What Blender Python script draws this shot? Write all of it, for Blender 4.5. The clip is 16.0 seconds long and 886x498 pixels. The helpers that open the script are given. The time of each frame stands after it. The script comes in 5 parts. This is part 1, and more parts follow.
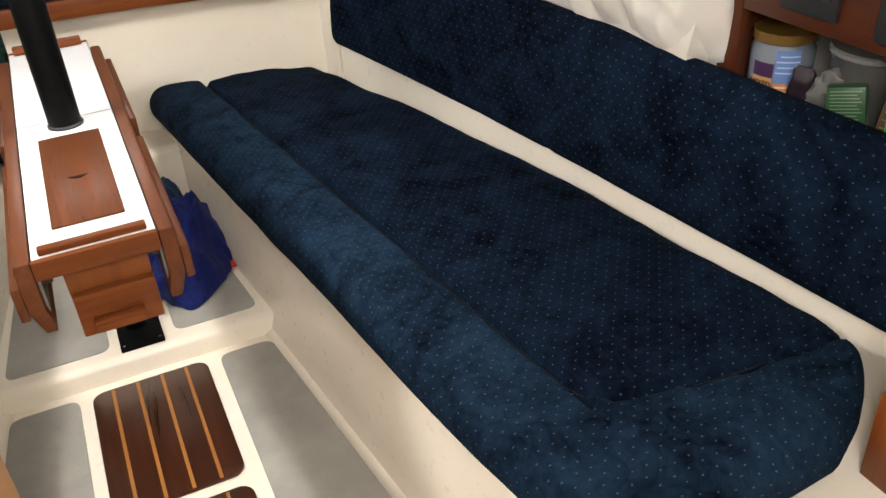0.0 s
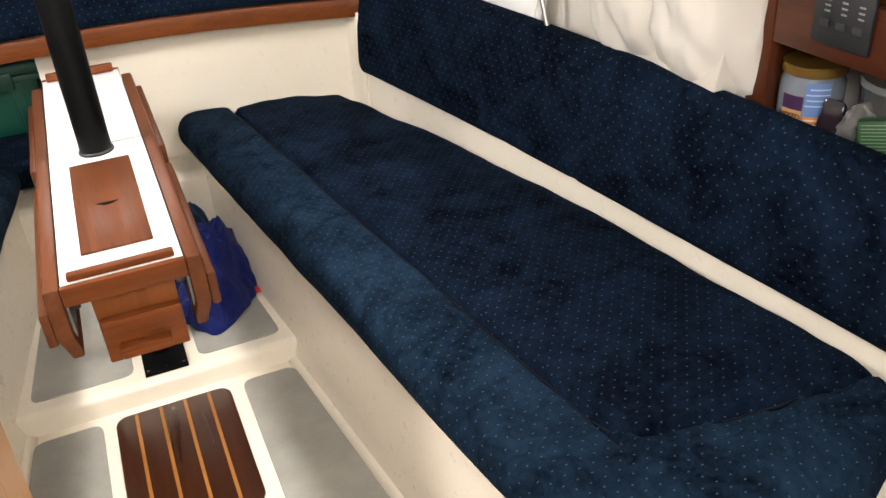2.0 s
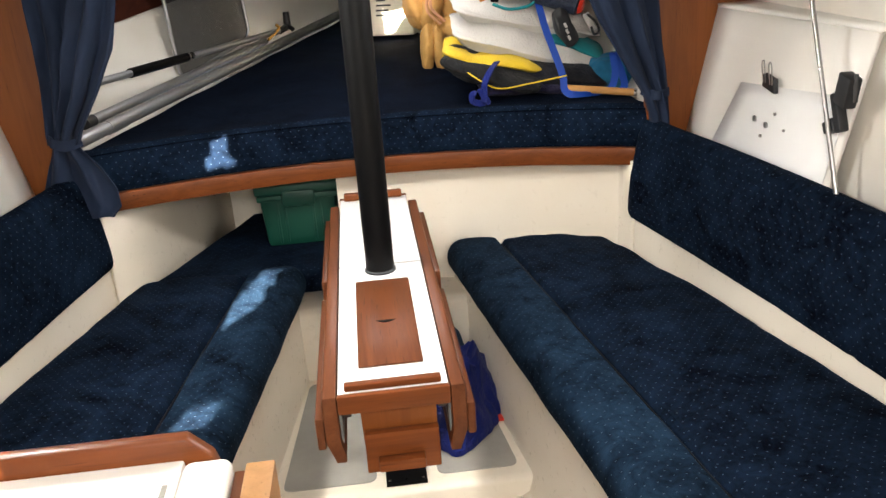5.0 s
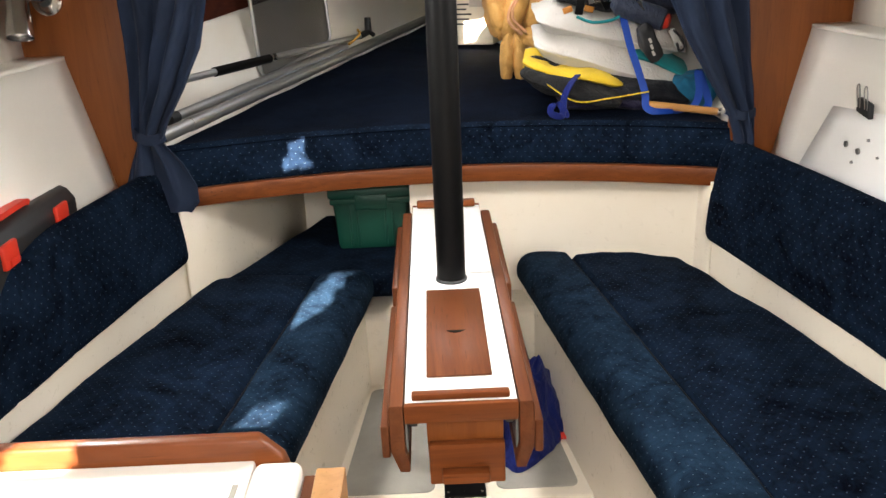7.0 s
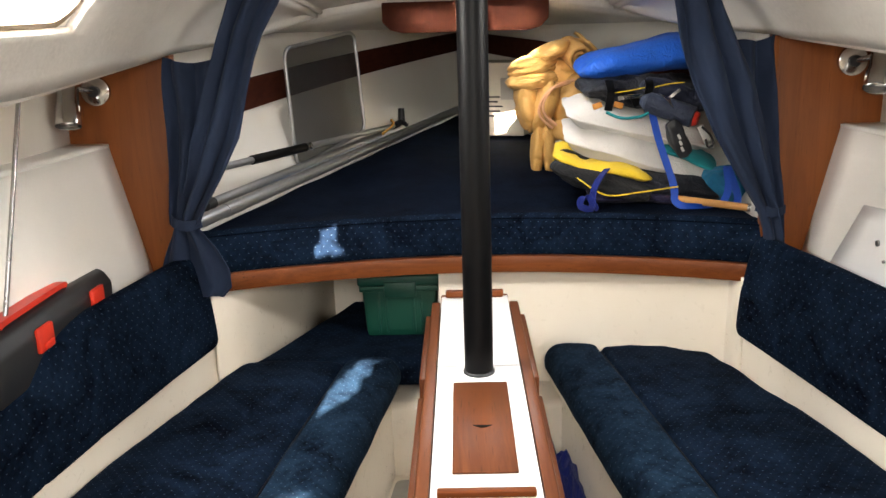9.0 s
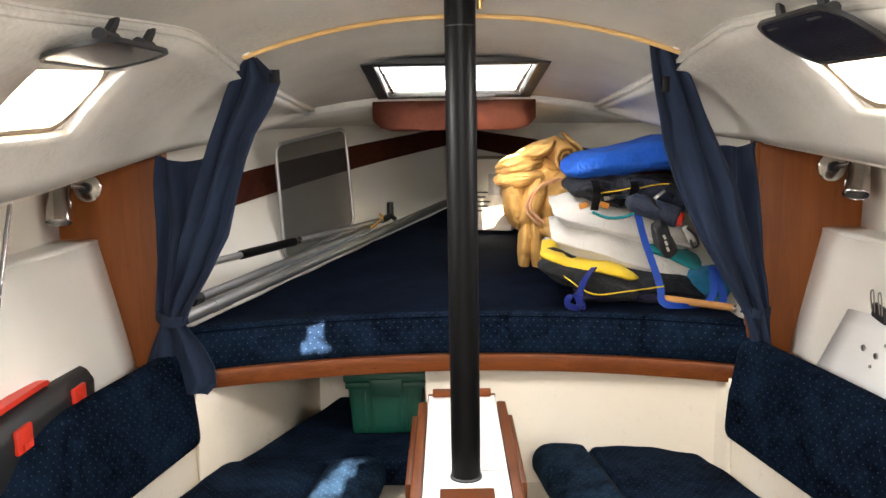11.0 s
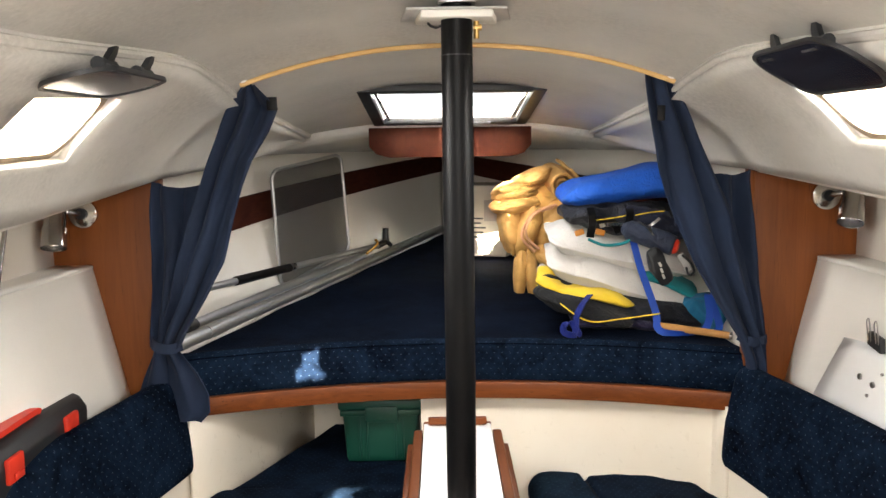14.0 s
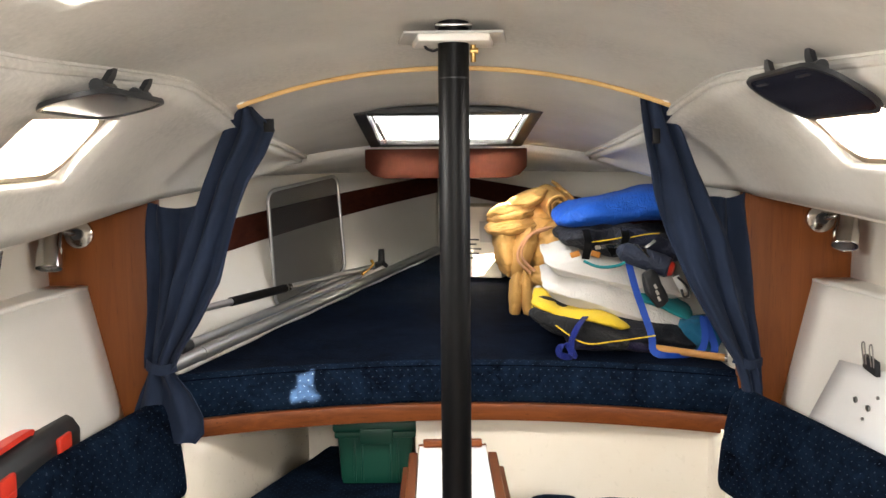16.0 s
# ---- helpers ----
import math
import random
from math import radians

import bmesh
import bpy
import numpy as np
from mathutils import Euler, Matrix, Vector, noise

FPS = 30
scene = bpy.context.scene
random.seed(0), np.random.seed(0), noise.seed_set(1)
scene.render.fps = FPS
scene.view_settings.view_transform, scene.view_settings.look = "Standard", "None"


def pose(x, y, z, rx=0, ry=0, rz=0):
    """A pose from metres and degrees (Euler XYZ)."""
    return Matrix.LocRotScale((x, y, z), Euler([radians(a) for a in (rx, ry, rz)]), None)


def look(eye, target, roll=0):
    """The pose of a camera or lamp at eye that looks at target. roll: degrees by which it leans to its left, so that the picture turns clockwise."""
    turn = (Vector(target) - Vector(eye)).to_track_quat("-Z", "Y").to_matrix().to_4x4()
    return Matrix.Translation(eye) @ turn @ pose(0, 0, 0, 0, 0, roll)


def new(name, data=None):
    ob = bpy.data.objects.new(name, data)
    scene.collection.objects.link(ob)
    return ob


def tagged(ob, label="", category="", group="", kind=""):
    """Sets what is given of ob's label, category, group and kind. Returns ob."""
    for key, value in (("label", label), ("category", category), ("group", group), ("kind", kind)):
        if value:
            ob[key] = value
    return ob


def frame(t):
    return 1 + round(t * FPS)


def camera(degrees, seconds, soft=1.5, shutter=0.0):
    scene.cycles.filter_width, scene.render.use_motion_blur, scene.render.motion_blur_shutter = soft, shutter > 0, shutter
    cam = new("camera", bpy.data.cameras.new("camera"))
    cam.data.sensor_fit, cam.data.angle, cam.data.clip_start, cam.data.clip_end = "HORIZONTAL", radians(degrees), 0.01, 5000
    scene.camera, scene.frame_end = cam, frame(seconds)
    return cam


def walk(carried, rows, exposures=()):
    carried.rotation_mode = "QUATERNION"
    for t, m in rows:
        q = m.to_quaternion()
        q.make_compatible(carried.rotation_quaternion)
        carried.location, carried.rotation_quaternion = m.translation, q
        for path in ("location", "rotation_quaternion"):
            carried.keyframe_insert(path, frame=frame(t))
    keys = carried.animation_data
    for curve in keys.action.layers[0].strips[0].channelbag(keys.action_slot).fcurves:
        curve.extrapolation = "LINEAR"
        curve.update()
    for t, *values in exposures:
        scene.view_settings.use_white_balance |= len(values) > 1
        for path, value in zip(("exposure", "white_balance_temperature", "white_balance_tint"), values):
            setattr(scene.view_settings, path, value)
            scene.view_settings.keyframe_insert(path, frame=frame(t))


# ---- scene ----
cam = camera(54.80, 16.0, soft=1.5)
# seconds, eye x y z, yaw to the left, pitch up, lean to the left
PATH = [
    (0, 0.0494, -1.8929, 1.3944, -23.074, -32.262, -4.066),
    (0.5, 0.0570, -1.8920, 1.3950, -22.727, -32.005, -4.736),
    (1, 0.0563, -1.8887, 1.3927, -22.325, -32.031, -5.000),
    (1.5, 0.0544, -1.8868, 1.3941, -22.613, -31.792, -4.510),
    (2, 0.0463, -1.8831, 1.4012, -21.539, -30.499, -4.190),
    (2.5, 0.0415, -1.8849, 1.4071, -18.371, -28.967, -4.898),
    (3, 0.0356, -1.8872, 1.4197, -16.270, -27.319, -4.844),
    (3.5, 0.0342, -1.8846, 1.4240, -15.176, -26.140, -4.424),
    (4, 0.0245, -1.8919, 1.4303, -14.626, -25.161, -4.362),
    (4.5, 0.0097, -1.8896, 1.4380, -11.114, -23.910, -3.955),
    (5, -0.0045, -1.8844, 1.4520, -4.739, -20.980, -4.020),
    (5.2, -0.0201, -1.8862, 1.4464, -4.367, -20.749, -3.600),
    (7.3, -0.0266, -1.8622, 1.4507, -0.086, -20.086, -2.412),
    (7.5, -0.0246, -1.8620, 1.4518, -0.176, -20.026, -2.311),
    (8, -0.0247, -1.8662, 1.4552, 0.256, -19.030, -2.455),
    (8.5, -0.0278, -1.8665, 1.4567, 0.406, -18.411, -2.119),
    (9, -0.0298, -1.8695, 1.4747, 1.415, -14.548, -1.752),
    (9.5, -0.0316, -1.8737, 1.5002, 1.388, -11.230, -1.283),
    (12, -0.0320, -1.8623, 1.5152, -0.062, -8.620, -0.965),
    (12.5, -0.0352, -1.8617, 1.5156, -0.094, -8.449, -0.871),
    (13, -0.0344, -1.8613, 1.5176, -0.080, -8.071, -0.939),
    (13.5, -0.0347, -1.8636, 1.5210, -0.047, -7.511, -0.891),
    (14, -0.0362, -1.8639, 1.5218, -0.021, -7.241, -0.792),
    (14.5, -0.0364, -1.8652, 1.5225, -0.212, -7.000, -0.768),
    (15, -0.0373, -1.8636, 1.5233, -0.112, -6.727, -0.576),
    (15.5, -0.0377, -1.8661, 1.5252, -0.019, -6.346, -0.505),
    (16, -0.0382, -1.8657, 1.5261, -0.361, -5.894, -0.557),
]


def aim(x, y, z, yaw, pitch, roll):
    a, b = radians(yaw), radians(pitch)
    way = Vector((-math.sin(a) * math.cos(b), math.cos(a) * math.cos(b), math.sin(b)))
    return look((x, y, z), Vector((x, y, z)) + way, roll)


walk(cam, [(t, aim(*p)) for t, *p in PATH], exposures=[(0.0, 4.05), (0.6, 4.29), (3.5, 4.24), (9.0, 4.26), (12.0, 4.34), (16.0, 4.34)])

# ---- world, sun and the light of the openings ----
SUN_WAY = Vector((0.03, 1.0, -0.60)).normalized()
world = bpy.data.worlds.new("sky")
scene.world = world
world.use_nodes = True
wn = world.node_tree.nodes
sky = wn.new("ShaderNodeTexSky")
sky.sky_type, sky.sun_disc = "NISHITA", False
sky.sun_elevation = math.asin(-SUN_WAY.z)
sky.sun_rotation = math.atan2(-SUN_WAY.x, -SUN_WAY.y)
world.node_tree.links.new(sky.outputs[0], wn["Background"].inputs[0])
wn["Background"].inputs[1].default_value = 0.05

sun = new("sun", bpy.data.lights.new("sun", "SUN"))
sun.data.energy, sun.data.angle, sun.data.color = 5.0, radians(0.5), (1.0, 0.93, 0.82)
sun.matrix_world = look((0, 0, 5), Vector((0, 0, 5)) + SUN_WAY)


def window_lamp(name, eye, target, w, h, watts, color=(1.0, 0.97, 0.93)):
    """The sky's light in an opening."""
    d = bpy.data.lights.new(name, "AREA")
    d.shape, d.size, d.size_y, d.energy, d.color = "RECTANGLE", w, h, watts, color
    ob = new(name, d)
    ob.matrix_world = look(eye, target)
    return ob


# First lamp: fill added before the closed aft boards for the companionway's light.
window_lamp("companionway_light", (0.02, -2.15, 1.70), (0.02, -0.6, 0.55), 0.65, 0.55, 2.12)
window_lamp("hatch_light", (0.0, 1.03, 1.70), (0.0, 0.45, 0.5), 0.50, 0.20, 0.40)
window_lamp("port_light_a", (-0.825, -0.27, 1.612), (0.5, -0.1, 0.65), 0.30, 0.11, 1.36)
window_lamp("port_light_b", (0.825, -0.27, 1.612), (-0.5, -0.1, 0.65), 0.30, 0.11, 0.92)


# ---- materials ----
def node_mat(name):
    m = bpy.data.materials.new(name)
    m.use_nodes = True
    nt = m.node_tree
    return m, nt, nt.nodes["Principled BSDF"]


def mix(nt, fac, a, b):
    n = nt.nodes.new("ShaderNodeMix")
    n.data_type = "RGBA"
    if hasattr(fac, "is_linked"):
        nt.links.new(fac, n.inputs[0])
    else:
        n.inputs[0].default_value = fac
    for s, v in ((n.inputs[6], a), (n.inputs[7], b)):
        if hasattr(v, "is_linked"):
            nt.links.new(v, s)
        else:
            s.default_value = (*v, 1)
    return n.outputs[2]


def noise_tex(nt, scale, detail=4, rough=0.6, vec=None, dist=0.0):
    n = nt.nodes.new("ShaderNodeTexNoise")
    n.inputs["Scale"].default_value, n.inputs["Detail"].default_value = scale, detail
    n.inputs["Roughness"].default_value, n.inputs["Distortion"].default_value = rough, dist
    if vec is not None:
        nt.links.new(vec, n.inputs["Vector"])
    return n.outputs["Fac"]


def ramp(nt, src, lo, hi):
    n = nt.nodes.new("ShaderNodeMapRange")
    n.inputs[1].default_value, n.inputs[2].default_value = lo, hi
    nt.links.new(src, n.inputs[0])
    return n.outputs[0]


def math_node(nt, op, a, b=0.0, c=0.0):
    n = nt.nodes.new("ShaderNodeMath")
    n.operation = op
    for i, v in enumerate((a, b, c)):
        if hasattr(v, "is_linked"):
            nt.links.new(v, n.inputs[i])
        else:
            n.inputs[i].default_value = v
    return n.outputs[0]


def coords(nt, which="Object", scale=(1, 1, 1)):
    tc = nt.nodes.new("ShaderNodeTexCoord")
    mp = nt.nodes.new("ShaderNodeMapping")
    mp.inputs["Scale"].default_value = scale
    nt.links.new(tc.outputs[which], mp.inputs[0])
    return mp.outputs[0]


def bump(nt, bsdf, src, strength, distance):
    n = nt.nodes.new("ShaderNodeBump")
    n.inputs["Strength"].default_value, n.inputs["Distance"].default_value = strength, distance
    nt.links.new(src, n.inputs["Height"])
    nt.links.new(n.outputs[0], bsdf.inputs["Normal"])


def plain(name, color, rough=0.5, metal=0.0, vary=0.12, scale=14.0, fine=180.0, relief=0.15, depth=0.001, coat=0.0, spec=0.5):
    """Painted, moulded or metal surface with blotches at two scales and a fine relief."""
    m, nt, b = node_mat(name)
    co = coords(nt)
    big, small = noise_tex(nt, scale * 0.25, 5, 0.6, co), noise_tex(nt, fine, 3, 0.6, co)
    dark = [c * (1 - vary) for c in color]
    lite = [min(1, c * (1 + vary * 0.5)) for c in color]
    c1 = mix(nt, ramp(nt, big, 0.3, 0.7), dark, lite)
    c2 = mix(nt, ramp(nt, small, 0.35, 0.75), c1, color)
    nt.links.new(c2, b.inputs["Base Color"])
    nt.links.new(math_node(nt, "MULTIPLY_ADD", big, 0.25, rough - 0.1), b.inputs["Roughness"])
    b.inputs["Metallic"].default_value = metal
    b.inputs["Specular IOR Level"].default_value = spec
    b.inputs["Coat Weight"].default_value = coat
    if relief:
        bump(nt, b, small, relief, depth)
    return m


def gelcoat(name, color, rough=0.28):
    """Moulded glass-fibre liner, slightly yellowed, with scuffs and faint waves."""
    m, nt, b = node_mat(name)
    co = coords(nt)
    big, scuff = noise_tex(nt, 2.2, 4, 0.55, co), noise_tex(nt, 38, 6, 0.7, co, 0.6)
    c = mix(nt, ramp(nt, big, 0.3, 0.72), [color[0] * 0.93, color[1] * 0.90, color[2] * 0.85], color)
    c = mix(nt, ramp(nt, scuff, 0.66, 0.82), c, [color[0] * 0.72, color[1] * 0.68, color[2] * 0.60])
    nt.links.new(c, b.inputs["Base Color"])
    nt.links.new(math_node(nt, "MULTIPLY_ADD", scuff, 0.30, rough - 0.12), b.inputs["Roughness"])
    bump(nt, b, noise_tex(nt, 7, 2, 0.4, co), 0.10, 0.006)
    return m


def velour(name, dark, lite, dots=True, spot=(0.13, 0.17, 0.215)):
    """Woven pile cloth: brushed patches, fine weave and rows of small pale dashes."""
    m, nt, b = node_mat(name)
    co = coords(nt)
    patch, streak = noise_tex(nt, 6.5, 5, 0.62, co, 0.9), noise_tex(nt, 23, 4, 0.65, co, 1.4)
    weave = noise_tex(nt, 650, 2, 0.5, co)
    both = math_node(nt, "MULTIPLY_ADD", streak, 0.45, math_node(nt, "MULTIPLY", patch, 0.75))
    c = mix(nt, ramp(nt, both, 0.42, 0.96), dark, lite)
    c = mix(nt, math_node(nt, "MULTIPLY", weave, 0.5), c, [x * 0.45 for x in dark])
    if dots:
        uv = nt.nodes.new("ShaderNodeUVMap")
        sep = nt.nodes.new("ShaderNodeSeparateXYZ")
        nt.links.new(uv.outputs[0], sep.inputs[0])
        step = 0.0165
        row = math_node(nt, "DIVIDE", sep.outputs[1], step)
        odd = math_node(nt, "MODULO", math_node(nt, "ABSOLUTE", math_node(nt, "FLOOR", row)), 2.0)
        col = math_node(nt, "ADD", math_node(nt, "DIVIDE", sep.outputs[0], step * 1.5), math_node(nt, "MULTIPLY", odd, 0.5))
        fu = math_node(nt, "SUBTRACT", math_node(nt, "FRACT", col), 0.5)
        fv = math_node(nt, "SUBTRACT", math_node(nt, "FRACT", row), 0.5)
        du = math_node(nt, "MULTIPLY", fu, step * 1.5)
        dv = math_node(nt, "MULTIPLY", fv, step)
        d = math_node(nt, "SQRT", math_node(nt, "ADD", math_node(nt, "MULTIPLY", du, du), math_node(nt, "MULTIPLY", math_node(nt, "MULTIPLY", dv, dv), 2.2)))
        inside = math_node(nt, "LESS_THAN", d, 0.0019)
        c = mix(nt, math_node(nt, "MULTIPLY", inside, 0.32), c, spot)
    nt.links.new(c, b.inputs["Base Color"])
    b.inputs["Roughness"].default_value = 0.92
    b.inputs["Specular IOR Level"].default_value = 0.03
    b.inputs["Sheen Weight"].default_value = 0.006
    b.inputs["Sheen Roughness"].default_value = 0.4
    b.inputs["Sheen Tint"].default_value = (0.35, 0.55, 0.9, 1)
    bump(nt, b, math_node(nt, "MULTIPLY_ADD", weave, 0.15, patch), 0.35, 0.006)
    return m


def cloth(name, color, vary=0.35, rough=0.85, shine=0.04, weave=420, crease=0.0):
    m, nt, b = node_mat(name)
    co = coords(nt)
    big, w = noise_tex(nt, 9, 5, 0.6, co, 0.4), noise_tex(nt, weave, 2, 0.5, co)
    c = mix(nt, ramp(nt, big, 0.3, 0.72), [x * (1 - vary) for x in color], color)
    c = mix(nt, math_node(nt, "MULTIPLY", w, 0.35), c, [x * 0.6 for x in color])
    nt.links.new(c, b.inputs["Base Color"])
    b.inputs["Roughness"].default_value = rough
    b.inputs["Specular IOR Level"].default_value = 0.3
    b.inputs["Sheen Weight"].default_value = shine
    if crease:
        folds = noise_tex(nt, 1.0, 3, 0.55, coords(nt, "Object", (34, 20, 26)), 1.6)
        ridge = math_node(nt, "ABSOLUTE", math_node(nt, "SUBTRACT", folds, 0.5))
        bump(nt, b, math_node(nt, "MULTIPLY_ADD", w, 0.02, math_node(nt, "SUBTRACT", big, math_node(nt, "MULTIPLY", ridge, 1.6))), crease, 0.012)
    else:
        bump(nt, b, math_node(nt, "MULTIPLY_ADD", w, 0.2, big), 0.4, 0.006)
    return m


def wood(name, light, dark, axis=1, rough=0.38, ring=26.0, coat=0.04, spec=0.3):
    """Grain that runs along one axis, with pores and darker streaks."""
    m, nt, b = node_mat(name)
    sc = [ring, ring, ring]
    sc[axis] = ring * 0.06
    co = coords(nt, "Object", sc)
    oi = nt.nodes.new("ShaderNodeObjectInfo")
    add = nt.nodes.new("ShaderNodeVectorMath")
    nt.links.new(co, add.inputs[0])
    nt.links.new(math_node(nt, "MULTIPLY", oi.outputs["Random"], 37.0), add.inputs[1])
    grain = noise_tex(nt, 1.0, 6, 0.62, add.outputs[0], 1.2)
    pores = noise_tex(nt, 9.0, 2, 0.5, add.outputs[0])
    c = mix(nt, ramp(nt, grain, 0.34, 0.68), dark, light)
    c = mix(nt, ramp(nt, pores, 0.62, 0.80), c, [x * 0.5 for x in dark])
    tone = math_node(nt, "MULTIPLY", oi.outputs["Random"], 0.35)
    c = mix(nt, tone, c, [x * 0.7 for x in light])
    nt.links.new(c, b.inputs["Base Color"])
    nt.links.new(math_node(nt, "MULTIPLY_ADD", grain, 0.2, rough - 0.1), b.inputs["Roughness"])
    b.inputs["Specular IOR Level"].default_value = spec
    b.inputs["Coat Weight"].default_value = coat
    b.inputs["Coat Roughness"].default_value = 0.2
    bump(nt, b, pores, 0.15, 0.0006)
    return m


LINER = gelcoat("cream_liner", (0.85, 0.785, 0.675))
HULLW = gelcoat("white_hull_lining", (0.80, 0.77, 0.71), 0.35)
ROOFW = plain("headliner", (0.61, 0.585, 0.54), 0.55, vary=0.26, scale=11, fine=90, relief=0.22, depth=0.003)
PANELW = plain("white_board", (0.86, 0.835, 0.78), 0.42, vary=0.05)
GREY = plain("grey_non_skid", (0.33, 0.315, 0.28), 0.75, vary=0.34, scale=22, fine=420, relief=0.6, depth=0.0015)
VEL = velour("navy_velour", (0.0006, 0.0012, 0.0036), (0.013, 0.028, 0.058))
# Same velour, lighter: the bolster's nap catching light is put into the colour.
VELB = velour("navy_velour_lit_nap", (0.0013, 0.0030, 0.0074), (0.025, 0.056, 0.102))
# Darker tones for the berth's top panel and piping; no ribs modelled.
VEL2 = velour("navy_velour_darker", (0.0005, 0.0010, 0.0032), (0.0046, 0.0095, 0.0225), spot=(0.03, 0.045, 0.07))
CURT = cloth("navy_curtain", (0.0125, 0.0235, 0.054), 0.3, shine=0.02)
TEAK = wood("oiled_teak_y", (0.150, 0.048, 0.017), (0.082, 0.024, 0.009), 1, spec=0.2)
TEAKX = wood("oiled_teak_x", (0.195, 0.054, 0.013), (0.100, 0.026, 0.007), 0, spec=0.2)
TEAKZ = wood("oiled_teak_z", (0.225, 0.068, 0.013), (0.150, 0.040, 0.008), 2, rough=0.45)
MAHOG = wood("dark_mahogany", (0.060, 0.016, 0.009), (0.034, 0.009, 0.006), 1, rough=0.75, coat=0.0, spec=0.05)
SOLE = wood("varnished_sole_teak", (0.060, 0.017, 0.006), (0.026, 0.007, 0.003), 1, rough=0.3, coat=0.25)
HOLLY = wood("holly_strip", (0.40, 0.17, 0.04), (0.30, 0.12, 0.03), 1)
OAK = wood("pale_oak_veneer", (0.50, 0.27, 0.115), (0.38, 0.185, 0.07), 2)
WHITE = plain("white_laminate", (0.84, 0.84, 0.83), 0.35, vary=0.04)
BLACK = plain("black_paint", (0.0015, 0.0015, 0.0018), 0.42, vary=0.3, relief=0.1, spec=0.14)
BPLAS = plain("black_plastic", (0.014, 0.015, 0.017), 0.45, vary=0.3)
GREEN = plain("green_plastic", (0.004, 0.055, 0.035), 0.42, vary=0.25)
RED = plain("red_plastic", (0.62, 0.035, 0.015), 0.4)
CHROME = plain("polished_chrome", (0.55, 0.54, 0.52), 0.16, 1.0, vary=0.05, relief=0.0)
CABW = wood("dark_varnished_cabinet_teak", (0.095, 0.026, 0.009), (0.045, 0.012, 0.005), 1)
CABWZ = wood("dark_varnished_cabinet_teak_upright", (0.105, 0.028, 0.009), (0.050, 0.013, 0.005), 2)
STEEL = plain("stainless_steel", (0.40, 0.39, 0.38), 0.25, 1.0, fine=90)
ALU = plain("grey_anodised_tube", (0.42, 0.42, 0.42), 0.38, 0.85, fine=90)
BLUEF = cloth("royal_blue_fabric", (0.003, 0.013, 0.155), 0.45, crease=0.8)
BLUEW = cloth("royal_blue_webbing", (0.005, 0.055, 0.36), 0.3, rough=0.6)
DTEAL = cloth("dark_teal_fabric", (0.004, 0.035, 0.085), 0.4, crease=0.5)
BLUEN = cloth("blue_nylon", (0.008, 0.115, 0.62), 0.35, rough=0.6, crease=0.6)
YELLOW = cloth("yellow_nylon", (0.80, 0.55, 0.03), 0.2, rough=0.6, crease=0.6)
GOLD = cloth("golden_quilt", (0.66, 0.37, 0.11), 0.25, rough=0.55, crease=0.22)
PILLOW = cloth("white_cotton", (0.62, 0.59, 0.545), 0.10, crease=0.5)
TEAL = cloth("teal_fabric", (0.01, 0.22, 0.24), 0.3)
DARKF = cloth("black_navy_nylon", (0.003, 0.004, 0.010), 0.4, rough=0.6, crease=0.7)
ROSE = cloth("faded_red_print", (0.62, 0.32, 0.17), 0.3)
BRASS = plain("brass", (0.60, 0.40, 0.14), 0.35, 0.9)
CARD = plain("printed_carton", (0.62, 0.55, 0.44), 0.7, vary=0.1)
INK = plain("black_ink", (0.02, 0.02, 0.02), 0.6)


def clear(name, tint=(1, 1, 1), rough=0.03, alpha=None):
    m, nt, b = node_mat(name)
    b.inputs["Base Color"].default_value = (*tint, 1)
    b.inputs["Roughness"].default_value = rough
    b.inputs["Transmission Weight"].default_value = 1.0
    b.inputs["IOR"].default_value = 1.3
    if alpha is not None:
        b.inputs["Transmission Weight"].default_value = 0.0
        b.inputs["Alpha"].default_value = alpha
    return m


GLASS = clear("window_acrylic")
MILKY = clear("milky_hatch_acrylic", (0.45, 0.45, 0.45), 0.6)
SMOKE = clear("smoked_acrylic", (0.018, 0.016, 0.022), 0.12, 0.96)
JAR = clear("clear_jar_plastic", (0.95, 0.96, 0.97), 0.05)
MESH = clear("grey_insect_mesh", (0.030, 0.028, 0.026), 0.95, 0.72)
SHEER = clear("milky_bag_film", (0.84, 0.80, 0.73), 0.5, 0.74)


# ---- shaping tools ----
def box_uv(me):
    """UV in metres, laid on from the side that each face looks to."""
    uv = me.uv_layers.new(name="UVMap") if not me.uv_layers else me.uv_layers[0]
    co = np.empty(len(me.vertices) * 3)
    me.vertices.foreach_get("co", co)
    co = co.reshape(-1, 3)
    out = np.zeros((len(me.loops), 2))
    for p in me.polygons:
        n = [abs(c) for c in p.normal]
        a = (0, 1) if n[2] >= max(n[0], n[1]) else ((1, 2) if n[0] > n[1] else (0, 2))
        for li in p.loop_indices:
            out[li] = co[me.loops[li].vertex_index][list(a)]
    uv.data.foreach_set("uv", out.ravel())


def thing(name, x, y, z, label, category, group="", kind=""):
    """An Empty at the base of a thing."""
    ob = new(name)
    ob.empty_display_size = 0.05
    ob.matrix_world = pose(x, y, z)
    return tagged(ob, label, category, group, kind)


def mesh_ob(name, bm, mat, smooth=True, sharp=38):
    me = bpy.data.meshes.new(name)
    if isinstance(bm, tuple):
        me.from_pydata([tuple(v) for v in bm[0]], [], bm[1])
        me.update()
    else:
        bmesh.ops.recalc_face_normals(bm, faces=bm.faces)
        bm.to_mesh(me)
        bm.free()
    if smooth:
        me.polygons.foreach_set("use_smooth", [True] * len(me.polygons))
